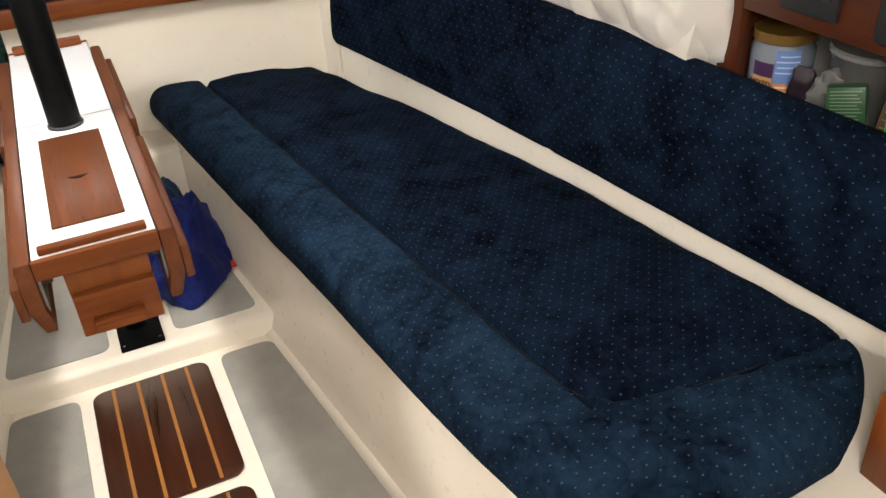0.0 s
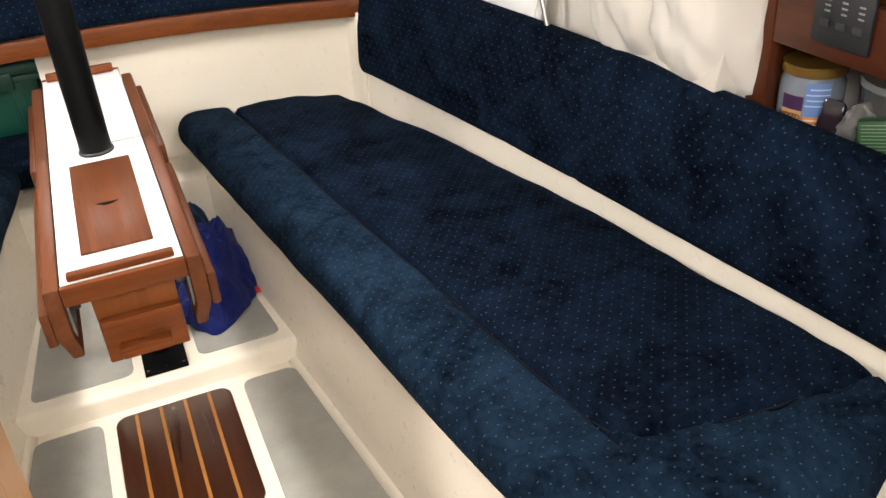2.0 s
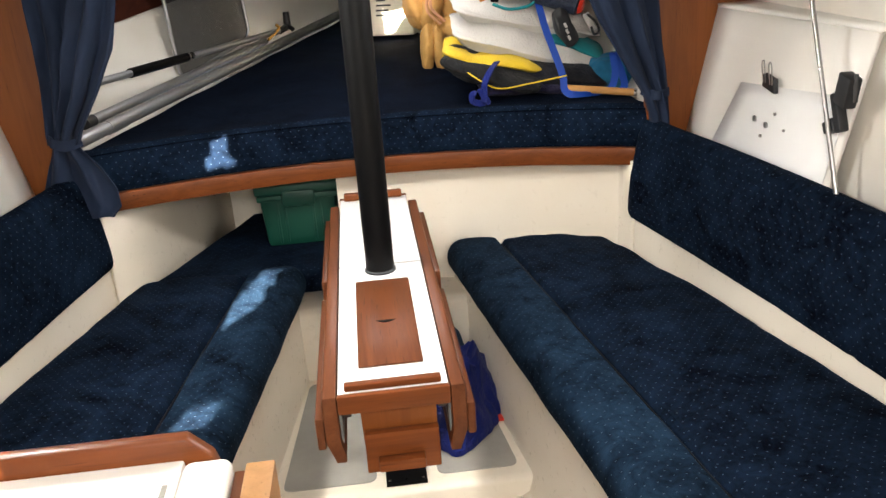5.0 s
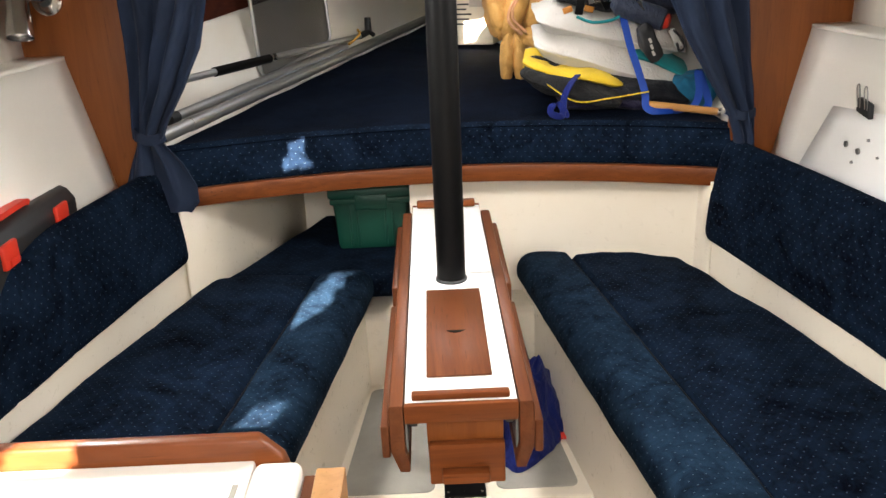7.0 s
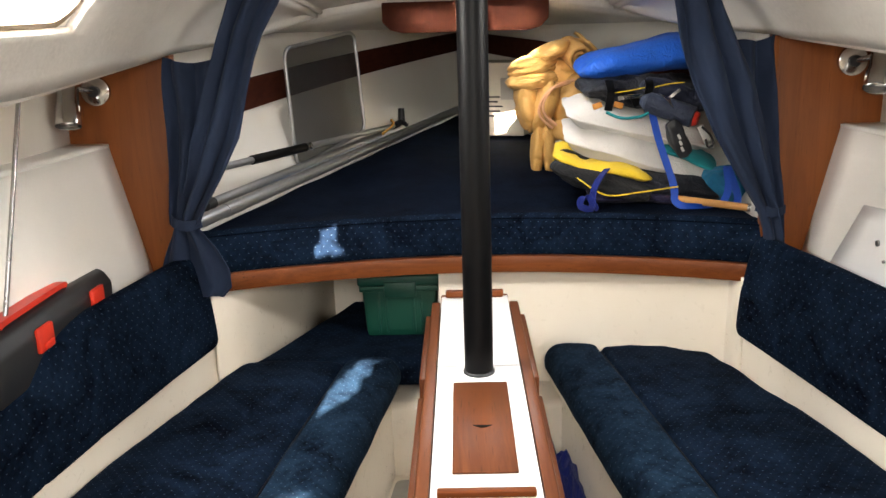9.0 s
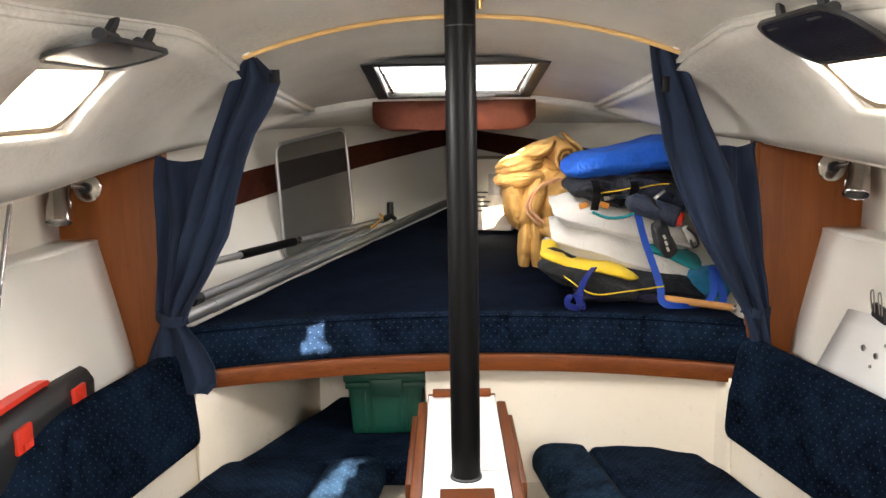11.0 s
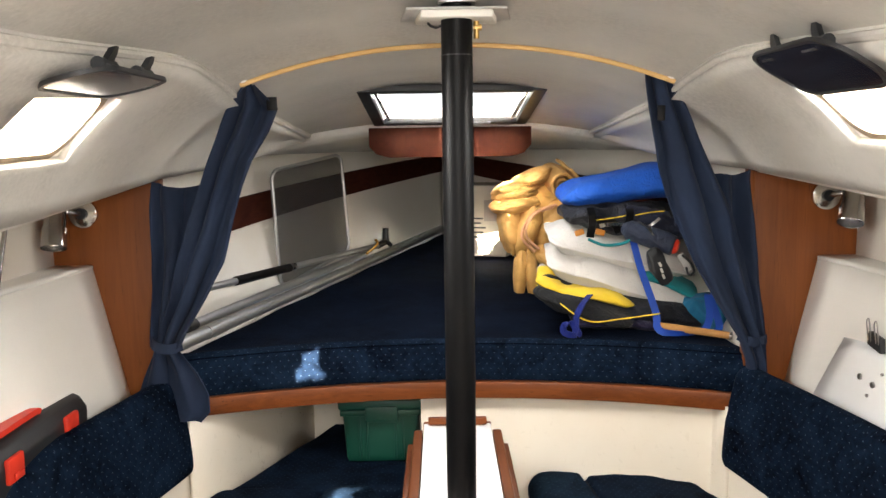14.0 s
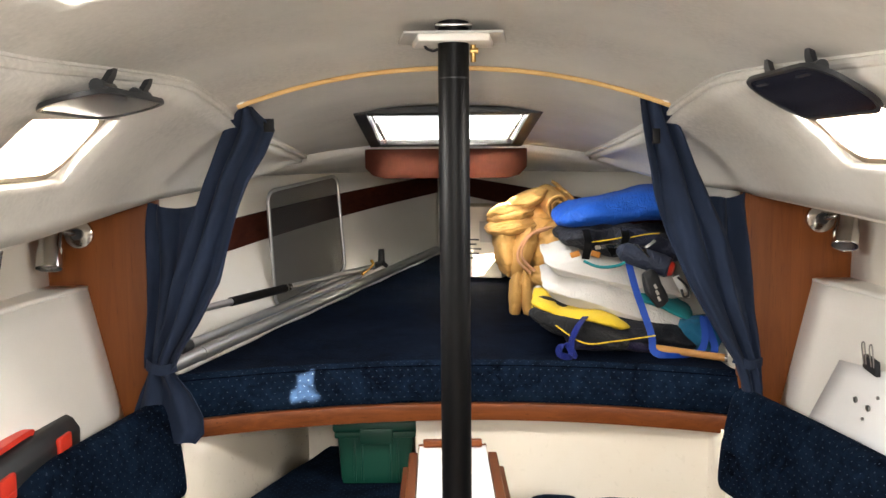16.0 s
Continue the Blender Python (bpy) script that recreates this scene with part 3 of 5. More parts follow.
berth_trim = solo("berth_trim", prism(tr + [(x, y + 0.05) for x, y in tr[::-1]], 0.706, 0.760, "z", 0.004), TEAKX, "curved oiled teak trim along the fore berth", "trim", kind="structure")

# aft end behind the camera: closed boards, slots cut to throw sun patches
solo("wall_aft_port", box(-1.4, Y_AFT - 0.03, -0.06, -0.64, Y_AFT, 2.0, 0.0), LINER, "cream aft bulkhead beside the companionway", "wall", kind="structure")
solo("wall_aft_starboard", box(0.34, Y_AFT - 0.03, -0.06, 1.4, Y_AFT, 2.0, 0.0), LINER, "cream aft bulkhead beside the companionway", "wall", kind="structure")


# Slot outlines traced back along the sun from the wanted patches.
AFT_SUN_SLOTS = [[(-0.590, 1.655), (-0.50, 1.655), (-0.455, 1.775), (-0.52, 1.775)], [(-0.315, 1.42), (-0.20, 1.42), (-0.20, 1.52), (-0.315, 1.52)]]
gx, gz = np.linspace(-0.65, 0.35, 101), np.linspace(-0.06, 2.0, 207)
rows = [[(x, Y_AFT - 0.015, z) for z in gz] for x in gx]
thick(solo("wall_companionway", sheet(rows, lambda i, j: any(within(g, gx[i] + 0.005, gz[j] + 0.005) for g in AFT_SUN_SLOTS)), TEAKX, "unseen teak boards with slots cut to throw sun patches", "wall", kind="structure"), 0.02, 0)
solo("ground", box(-60, -60, -1.6, 60, 60, -1.5, 0.0), plain("water", (0.10, 0.12, 0.13), 0.15), "grey harbour water around the boat", "water", kind="structure")


# ---- settee cushions ----
SEAM = cloth("dark_seam", (0.002, 0.003, 0.007), shine=0.0)

def settee_cushion(s, y0, y1, end_roll, label):
    """A seat cushion with a sewn front bolster, fitted to the curved hull side."""
    ly, lx, lz = y1 - y0, 1.0, 0.105
    ny, nx = 130, 60
    t = thing("settee_cushion", s * 0.7, (y0 + y1) / 2, 0.336, label, "cushion", "settee cushions")
    v, faces = soft_box(0.62, ly, lz, nx, ny, 8, 0.055, 0.05)
    out = np.empty_like(v)
    z0 = 0.336
    SE = 0.185
    ER = lambda x: float(np.interp(x, [0.67, 0.95, 1.10], [0.245, 0.196, 0.11]))
    # plan of the rounded aft end
    trim = lambda x: float(np.interp(x, [0.44, 0.50, 0.62, 0.82, 0.92, 1.0, 1.06, 1.13], [0.13, 0.10, 0.065, 0.0, 0.005, 0.045, 0.09, 0.15])) if end_roll else 0.0
    for i, (a, b, c) in enumerate(v):
        y = y0 + b
        f, w = x_front(y) - 0.02, soft_at(WALL, y)[0] + 0.012 - (0.055 * max(0.0, 1 - b / 0.24) ** 2 if end_roll else 0.0)
        x = f + (w - f) * a / 0.62
        da, db = x - f, b
        z = c
        if c > lz * 0.6:
            if end_roll:
                d1, d2 = da - SE, db - ER(x)
                d = min(d1, d2) if (d1 > 0 and d2 > 0) else (d1 if d1 < d2 else d2)
                if d1 > 0 and d2 > 0 and d1 < 0.07 and d2 < 0.07:
                    d = 0.07 - math.hypot(0.07 - d1, 0.07 - d2)
            else:
                d = da - SE
            z -= 0.024 * math.exp(-(d / 0.010) ** 2) * float(np.interp(x, [0.92, 1.04], [1.0, 0.25]))
            if d < 0:
                z += 0.010 * math.sin(math.pi * min(1, -d / SE))
            else:
                z -= 0.006 - 0.010 * math.sin(math.pi * min(1, d / 0.40))
            z += 0.007 * noise.noise(Vector((x * 5, y * 4, 3.1 * s))) + 0.003 * noise.noise(Vector((x * 17, y * 13, s)))
        z += 0.034 * (a / 0.62) ** 1.5 * float(np.interp(y, [-0.4, 0.75], [1.0, 0.1]))
        out[i] = (s * (x + 0.004 * noise.noise(Vector((y * 6, c * 9, s)))), y + trim(x) * max(0.0, 1 - b / 0.42) ** 2, z0 + z)
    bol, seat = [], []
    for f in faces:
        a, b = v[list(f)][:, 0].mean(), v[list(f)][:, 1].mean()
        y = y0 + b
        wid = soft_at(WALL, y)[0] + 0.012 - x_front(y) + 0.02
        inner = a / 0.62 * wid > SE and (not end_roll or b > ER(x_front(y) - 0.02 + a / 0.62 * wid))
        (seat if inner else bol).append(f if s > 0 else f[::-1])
    # the bolster takes the lighter copy, the seat the darker one
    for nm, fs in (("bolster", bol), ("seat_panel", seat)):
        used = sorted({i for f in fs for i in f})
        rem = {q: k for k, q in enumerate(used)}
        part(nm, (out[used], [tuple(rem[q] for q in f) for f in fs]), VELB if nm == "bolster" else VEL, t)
    rise = lambda x, y: z0 + lz - 0.0185 + 0.034 * max(0.0, (x - x_front(y)) / (soft_at(WALL, y)[0] - x_front(y))) ** 1.5 * float(np.interp(y, [-0.4, 0.75], [1.0, 0.1]))
    pts = [(x_front(y) - 0.02 + SE, y) for y in np.linspace(y1 - 0.06, y0 + (0.325 if end_roll else 0.02), 60)]
    if end_roll:
        x_c = pts[-1][0]
        pts += [(x_c + 0.07 * (1 - math.cos(radians(a))) + 0.004, y0 + 0.258 + 0.07 - 0.07 * math.sin(radians(a))) for a in range(10, 91, 10)]
        pts += [(x, y0 + ER(x) + trim(x) * (1 - ER(x) / 0.42) ** 2) for x in np.linspace(x_c + 0.09, 1.03, 20)]
    part("seam", tube([(s * x, y, rise(x, y)) for x, y in pts], 0.0024, 6), SEAM, t, "sewn seam")
    return t


settee_cushion(1, -1.305, 0.835, True, "navy dotted velour settee cushion with a sewn bolster")
settee_cushion(-1, -1.02, 0.745, False, "navy dotted velour settee cushion lit by sun patches")


def backrest(s, y0, y1, label):
    t = thing("backrest_cushion", s * 0.95, (y0 + y1) / 2, 0.52, label, "cushion", "backrest cushions")
    v, faces = soft_box(0.062, y1 - y0, 1.0, 8, 90, 20, 0.024, 0.11)
    out = np.empty_like(v)
    for i, (a, b, c) in enumerate(v):
        y = y0 + b
        w, zb = soft_at(WALL, y, 0.26)
        h = 0.826 + 0.036 * y - zb if s > 0 else float(np.interp(y, [-1.2, 0.62], [0.310, 0.296]))
        bulge = 0.012 * math.sin(math.pi * c) * (1 if a < 0.04 else 0)
        crease = 0.006 * math.exp(-((b - (y1 - y0) * 0.52) / 0.008) ** 2) + 0.005 * math.exp(-((b - (y1 - y0) * 0.66) / 0.008) ** 2) if a < 0.04 else 0
        x = w - 0.004 + a + 0.045 * c - bulge + crease + 0.002 * noise.noise(Vector((y * 5, c * 4, 7 * s)))
        out[i] = (s * x, y, zb + c * h + 0.001 * noise.noise(Vector((y * 6, a * 20, s))))
    part("cover", (out, faces if s > 0 else [f[::-1] for f in faces]), VEL, t)
    return t


backrest(1, -1.35, 0.615, "navy dotted velour backrest cushion along the hull")
backrest(-1, -1.02, 0.615, "navy dotted velour backrest cushion below a toolbox")

# cushion of the foot well under the berth
v, faces = soft_box(0.5, 0.64, 0.10, 24, 30, 6, 0.025, 0.03)
for q in v:
    y = 0.728 + q[1]
    xo = -0.735 + 0.27 * (q[1] / 0.64)
    q[0], q[1], q[2] = xo + (-0.14 - xo) * q[0] / 0.5, y, 0.332 + q[2]
solo("foot_cushion", (lump(v, 0.006, 6), faces), VEL, "navy velour cushion in the foot well", "cushion", smooth=True)

# fore berth cushion: a deep front edge, darker velour on top
t = thing("berth_cushion", 0, 1.6, 0.762, "navy velour vee-berth cushion with a dotted front edge", "cushion")
rowsT = []
NX = 60
for j, q in enumerate(np.linspace(0, 1, 46)):
    r = []
    for k in np.linspace(-1, 1, NX + 1):
        y_f = berth_edge(0.86 * k) + 0.022
        xb, yb = 0.0, BOW - 0.06
        x = 0.865 * k * (1 - q) ** 0.97 + (0.055 * k ** 9 * min(1, q * 14) * (1 - q) if k > 0 else 0)
        y = y_f + (yb - y_f) * q
        z = 0.886 + 0.05 * (y - 0.83) + 0.006 * noise.noise(Vector((x * 4, y * 4, 2)))
        r.append((x, y, z))
    rowsT.append(r)
fr = []
for d, h in ((-0.004, 0.7615), (-0.012, 0.772), (-0.012, 0.80), (-0.008, 0.83), (0.0, 0.856), (0.012, 0.874), (0.03, 0.884), (0.05, 0.8875)):
    fr.append([(0.865 * k, berth_edge(0.86 * k) + 0.022 + d, h + 0.002 * noise.noise(Vector((k * 9, h * 30, 1)))) for k in np.linspace(-1, 1, NX + 1)])
part("front_edge", sheet(fr), VEL, t)
seam = [(0.86 * k, berth_edge(0.86 * k) + 0.022 + 0.012, 0.8765) for k in np.linspace(-1, 1, 41)]
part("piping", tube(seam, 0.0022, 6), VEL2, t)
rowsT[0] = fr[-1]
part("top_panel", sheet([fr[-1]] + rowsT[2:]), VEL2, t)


# ---- compression post ----
post = thing("mast_post", 0, 0, 0.69, "black painted steel compression post through the table", "post")
part("tube", tube([(0, 0, 0.60), (0, 0, 1.0), (0, 0, 1.822)], 0.0335, 32), BLACK, post)
part("collar", tube([(0, 0, 0.6905), (0, 0, 0.6945), (0, 0, 0.697)], [0.037, 0.037, 0.0345], 32), BPLAS, post)
part("cap_band", tube([(0, 0, 1.70), (0, 0, 1.703)], 0.0342, 32), BPLAS, post)
part("top_plate", box(-0.04, -0.045, 1.806, 0.04, 0.045, 1.812, 0.002), STEEL, post)


# ---- cabin table ----
def cabin_table():
    t = thing("cabin_table", 0, 0, 0.056, "teak drop-leaf cabin table with white laminate top", "table")
    zt, y0, y1 = 0.690, -0.562, 0.582
    top = part("tabletop", box(-0.098, y0, zt - 0.022, 0.098, y1, zt, 0.001), WHITE, t, "white laminate table top")
    part("lip", box(-0.100, y0 - 0.014, zt - 0.034, 0.100, y0 - 0.0005, zt + 0.002, 0.003), TEAKX, top, "oiled teak edge")
    part("lip", box(-0.100, y1 + 0.0005, zt - 0.034, 0.100, y1 + 0.014, zt + 0.002, 0.003), TEAKX, top)
    part("fiddle", box(-0.086, y0 + 0.004, zt + 0.0005, 0.086, y0 + 0.022, zt + 0.013, 0.003), TEAKX, top, "oiled teak fiddle rail")
    part("fiddle", box(-0.086, y1 - 0.020, zt + 0.0005, 0.086, y1 + 0.002, zt + 0.022, 0.004), TEAKX, top)
    part("joint", box(-0.098, 0.034, zt + 0.0001, 0.098, 0.0355, zt + 0.0006, 0.0), GREY, top)
    lid = part("lid", box(-0.060, -0.476, zt + 0.0005, 0.061, -0.070, zt + 0.005, 0.002), TEAK, t, "reddish teak lift-out lid")
    part("finger_hole", prism([(-0.020 + 0.04 * k / 8, -0.288 - 0.012 * math.sin(math.pi * k / 8)) for k in range(9)], zt + 0.0052, zt + 0.0058, "z", 0.0), BLACK, lid, "dark finger hole")
    for s in (1, -1):
        # folded leaf: hangs from the top's edge, leaning in at its foot
        prof = [(0.101, zt + 0.002), (0.124, zt + 0.002), (0.127, zt - 0.004), (0.127, 0.600), (0.112, 0.557), (0.094, 0.557), (0.094, 0.572), (0.101, 0.600)]
        part("leaf", prism([(s * x, z) for x, z in prof], y0 - 0.012, y1 - 0.06, "y", 0.0025), TEAK, t)
        # Laminate far darker than the top: the gap's shade is in its colour.
        part("leaf_face", box(min(s * 0.096, s * 0.1005), y0 + 0.01, 0.585, max(s * 0.096, s * 0.1005), y1 - 0.08, zt - 0.012, 0.0), plain("shaded_laminate", (0.14, 0.14, 0.13), 0.4), t, "laminate face darkened for the gap's shade")
        part("leaf_rail", box(min(s * 0.1275, s * 0.143), y0 - 0.008, 0.585, max(s * 0.1275, s * 0.143), -0.05, 0.650, 0.004), TEAK, t)
        part("leaf_rail", box(min(s * 0.1275, s * 0.143), 0.02, 0.600, max(s * 0.1275, s * 0.143), y1 - 0.10, 0.665, 0.004), TEAK, t)
        part("hinge", box(min(s * 0.078, s * 0.094), y0 + 0.012, 0.635, max(s * 0.078, s * 0.094), y0 + 0.03, 0.668, 0.002), BPLAS, t)
    body = part("cabinet", prism([(-0.064, zt - 0.022), (0.076, zt - 0.022), (0.074, 0.514), (-0.060, 0.514)], -0.536, 0.20, "y", 0.002), TEAKZ, t, "orange-brown teak drawer box")
    dr = part("drawer", box(-0.060, -0.556, 0.516, 0.076, -0.5365, 0.598, 0.003), TEAKX, t, "orange-brown teak drawer front")
    part("handle", box(-0.038, -0.580, 0.531, 0.047, -0.5565, 0.553, 0.003), TEAKX, dr)
    part("pedestal", tube([(0.01, 0.13, 0.06), (0.01, 0.13, 0.515)], 0.03, 20), BLACK, t, "black steel pedestal")
    plate = part("foot_plate", box(-0.040, 0.024, 0.0565, 0.070, 0.18, 0.066, 0.002), BLACK, t, "black steel foot plate")
    for x in (-0.030, 0.015, 0.060):
        part("bolt", tube([(x, 0.036, 0.066), (x, 0.036, 0.0685)], 0.004, 8), STEEL, plate)
    return t


cabin_table()


# ---- heap of blue cloth on the sole ----
def cloth_heap():
    t = thing("cloth_heap", 0.215, 0.36, 0.06, "crumpled royal blue cloth heap on the sole", "cloth")
    reach = [0.118, 0.165, 0.175, 0.165, 0.135, 0.205, 0.235, 0.150, 0.100]
    turns = [0, 45, 90, 135, 180, 225, 250, 285, 325]

    def mound(cx, cy, size, height, seed, lobes):
        rows = []
        for a in np.linspace(0, 1, 54):
            r = []
            for b in np.linspace(0, 360, 109):
                rad = float(np.interp(b, turns + [360], lobes + lobes[:1])) * size
                rad *= 1 + 0.16 * noise.noise(Vector((math.cos(radians(b)) * 4, math.sin(radians(b)) * 4, seed)))
                x, y = cx + rad * a * math.cos(radians(b)), cy + rad * a * math.sin(radians(b))
                h = height * (1 - a ** 3.2) * (0.70 + 0.30 * math.sin(radians(b) - 0.2) * a)
                fold = noise.noise(Vector((x * 9 + y * 4, y * 6 - x * 5, seed)))
                fine = noise.noise(Vector((x * 26 - y * 9, y * 17 + x * 7, seed + 4)))
                h += (0.130 * (0.42 - abs(fold)) + 0.050 * (0.4 - abs(fine)) - 0.03) * (1 - a ** 6) * height / 0.2
                r.append((x + 0.008 * fine, y + 0.008 * fold, 0.064 + 0.012 * (a < 0.995) + max(0.0, h)))
            rows.append(r)
        return sheet(rows[::-1])
    part("fabric", mound(0.222, 0.345, 1.0, 0.20, 1.7, reach), BLUEF, t)
    part("rolled_end", mound(0.205, 0.545, 0.55, 0.19, 6.2, [0.12, 0.13, 0.12, 0.13, 0.14, 0.13, 0.13, 0.14, 0.12]), DTEAL, t, "dark teal rolled end")
    part("tag", box(0.300, 0.27, 0.062, 0.322, 0.315, 0.070, 0.002), RED, t, "small red tag")
    return t


cloth_heap()


# ---- green storage tub in the foot well ----
def storage_tub():
    x0, x1, y0, y1, z0 = -0.385, -0.125, 0.930, 1.25, 0.434
    t = thing("storage_tub", (x0 + x1) / 2, 1.1, z0, "dark green plastic storage tub with a lid", "storage box")
    v, f = soft_box(1, 1, 1, 16, 16, 12, 0.06, 0.05)
    for q in v:
        k = 0.045 * (1 - q[2])
        q[:] = (x0 + (x1 - x0) * (k + q[0] * (1 - 2 * k)), y0 + (y1 - y0) * (k + q[1] * (1 - 2 * k)), z0 + 0.19 * q[2])
    part("body", (v, f), GREEN, t)
    part("lid", box(x0 - 0.012, y0 - 0.014, z0 + 0.190, x1 + 0.012, y1 + 0.012, z0 + 0.228, 0.010, 3), GREEN, t)
    part("rim", box(x0 - 0.006, y0 - 0.008, z0 + 0.168, x1 + 0.006, y1 + 0.008, z0 + 0.189, 0.005), GREEN, t)
    part("latch", box(-0.305, y0 - 0.020, z0 + 0.150, -0.195, y0 - 0.004, z0 + 0.205, 0.006), GREEN, t)
    for x in (-0.325, -0.30, -0.205, -0.18):
        part("rib", box(x - 0.004, y0 + 0.002, z0 + 0.015, x + 0.004, y0 + 0.016, z0 + 0.165, 0.003), GREEN, t)
    return t


storage_tub()


# ---- curtains ----
def draped(rows, s, folds, seed, sag=0.0):
    """rows: z, y, x of both edges from the top down; pleats run down the cloth."""
    out = []
    zz = np.linspace(0, len(rows) - 1, 70)
    for q in zz:
        z, y, xa, xb = [float(np.interp(q, range(len(rows)), [r[k] for r in rows])) for k in range(4)]
        w = abs(xb - xa)
        r = []
        for k in np.linspace(0, 1, 64):
            ph = folds * 2 * math.pi * k + 1.3 * math.sin(z * 3 + seed) + 0.8 * noise.noise(Vector((k * 3, z * 3, seed)))
            amp = 0.007 + 0.010 * min(1, 0.16 / max(w, 0.03)) * 0.8
            r.append((xa + (xb - xa) * k + 0.004 * math.sin(ph * 1.3), y + amp * math.sin(ph) + 0.020 * noise.noise(Vector((k * 3, z * 5, seed + 3))) + 0.006 * noise.noise(Vector((k * 9, z * 14, seed))),
                      z + 0.010 * noise.noise(Vector((k * 4, z * 2, seed))) - sag * math.sin(math.pi * k) * max(0.0, 1 - q / 2)))
        out.append(r)
    return out


def curtain_port():
    t = thing("curtain", -0.87, 0.56, 0.73, "navy cotton curtain tied back beside the bulkhead", "curtain", "berth curtains")
    rows = [(1.668, 0.385, -0.547, -0.517), (1.614, 0.417, -0.593, -0.463), (1.549, 0.455, -0.629, -0.500), (1.474, 0.498, -0.670, -0.559), (1.405, 0.530, -0.705, -0.594),
            (1.317, 0.545, -0.742, -0.623), (1.186, 0.555, -0.790, -0.661), (1.069, 0.565, -0.820, -0.724), (0.966, 0.572, -0.865, -0.786), (0.935, 0.575, -0.872, -0.800)]
    thick(part("drape", sheet(draped(rows, -1, 2.1, 0.7)), CURT, t), 0.003, 0)
    rows = [(1.415, 0.585, -0.866, -0.690), (1.392, 0.580, -0.868, -0.690), (1.317, 0.582, -0.870, -0.700), (1.186, 0.585, -0.874, -0.740), (1.069, 0.588, -0.880, -0.78), (0.966, 0.588, -0.887, -0.82), (0.935, 0.588, -0.887, -0.830)]
    thick(part("side_drape", sheet(draped(rows, -1, 2.4, 2.1, 0.016)), CURT, t), 0.003, 0)
    rows = [(0.925, 0.572, -0.886, -0.802), (0.864, 0.566, -0.910, -0.755), (0.795, 0.563, -0.935, -0.724), (0.745, 0.563, -0.940, -0.722), (0.715, 0.563, -0.905, -0.750)]
    thick(part("tail", sheet(draped(rows, -1, 2.6, 4.4)), CURT, t), 0.003, 0)
    band = smooth_path([(-0.893, 0.592, 0.958), (-0.875, 0.556, 0.945), (-0.835, 0.548, 0.934), (-0.798, 0.570, 0.940)], 6)
    part("tie_band", ribbon(band, 0.030, 0.004, (0.15, 0, 1)), CURT, t)
    part("patch", box(-0.490, 0.392, 1.605, -0.463, 0.398, 1.640, 0.001), BLACK, t, "black hook-and-loop patch")


def curtain_starboard():
    t = thing("curtain", 0.88, 0.56, 0.80, "navy cotton curtain gathered beside the bulkhead", "curtain", "berth curtains")
    rows = [(1.684, 0.370, 0.490, 0.555), (1.605, 0.412, 0.509, 0.605), (1.501, 0.472, 0.545, 0.672), (1.424, 0.505, 0.568, 0.720), (1.375, 0.525, 0.587, 0.750), (1.294, 0.540, 0.620, 0.790),
            (1.162, 0.552, 0.680, 0.835), (1.043, 0.562, 0.752, 0.868), (0.938, 0.570, 0.823, 0.890), (0.869, 0.575, 0.848, 0.905), (0.74, 0.578, 0.868, 0.920)]
    thick(part("drape", sheet(draped(rows, 1, 2.0, 5.2)), CURT, t), 0.003, 0)
    rows = [(1.430, 0.575, 0.715, 0.850), (1.400, 0.580, 0.715, 0.850), (1.294, 0.582, 0.72, 0.860), (1.162, 0.585, 0.76, 0.874), (1.043, 0.587, 0.80, 0.889), (0.938, 0.588, 0.84, 0.901), (0.80, 0.588, 0.885, 0.911)]
    thick(part("side_drape", sheet(draped(rows, 1, 2.2, 8.1, 0.016)), CURT, t), 0.003, 0)
    band = smooth_path([(0.822, 0.575, 0.945), (0.86, 0.550, 0.930), (0.905, 0.575, 0.935)], 6)
    part("tie_band", ribbon(band, 0.026, 0.004, (0.1, 0, 1)), CURT, t)
    part("patch", box(0.528, 0.385, 1.565, 0.548, 0.391, 1.605, 0.001), BLACK, t, "black hook-and-loop patch")


curtain_port()
curtain_starboard()
pts = [(x, 0.345, roof_z(x, 0.345) - 0.0075) for x in np.linspace(-0.545, 0.56, 40)]
rail = thing("curtain_rail", 0, 0.35, 1.70, "thin honey-coloured curtain rail bent under the roof", "curtain rail")
part("rail", tube(pts, 0.0062, 8), wood("honey_batten", (0.75, 0.50, 0.22), (0.62, 0.38, 0.15), 0), rail)
for x in (-0.535, 0.55):
    part("end_clip", box(x - 0.008, 0.340, 1.668, x + 0.008, 0.362, 1.690, 0.003), PANELW, rail)


# ---- post head, wire and fitting ----
pad = thing("post_pad", 0, 0.1, 1.79, "translucent white plastic pad at the post head", "ceiling pad")
part("plate", prism([(-0.105, -0.04), (0.105, -0.04), (0.125, 0.14), (-0.125, 0.14)], 1.792, 1.798, "z", 0.002), plain("grey_translucent_plastic", (0.50, 0.49, 0.47), 0.35), pad)
part("block", prism([(-0.075, -0.045), (0.075, -0.045), (0.09, 0.075), (-0.09, 0.075)], 1.775, 1.7915, "z", 0.004), PANELW, pad)
wire = thing("cable", -0.05, 0.04, 1.75, "short black cable loop beside the post", "cable")
part("wire", tube(smooth_path([(-0.062, 0.03, 1.790), (-0.060, 0.03, 1.772), (-0.045, 0.03, 1.764), (-0.034, 0.02, 1.766)], 6), 0.003, 8), BPLAS, wire)
fit_ = thing("brass_fitting", 0.045, 0.02, 1.75, "small brass fitting on the post", "fitting")
part("stem", tube([(0.043, 0.02, 1.738), (0.043, 0.02, 1.785)], 0.006, 10), BRASS, fit_)
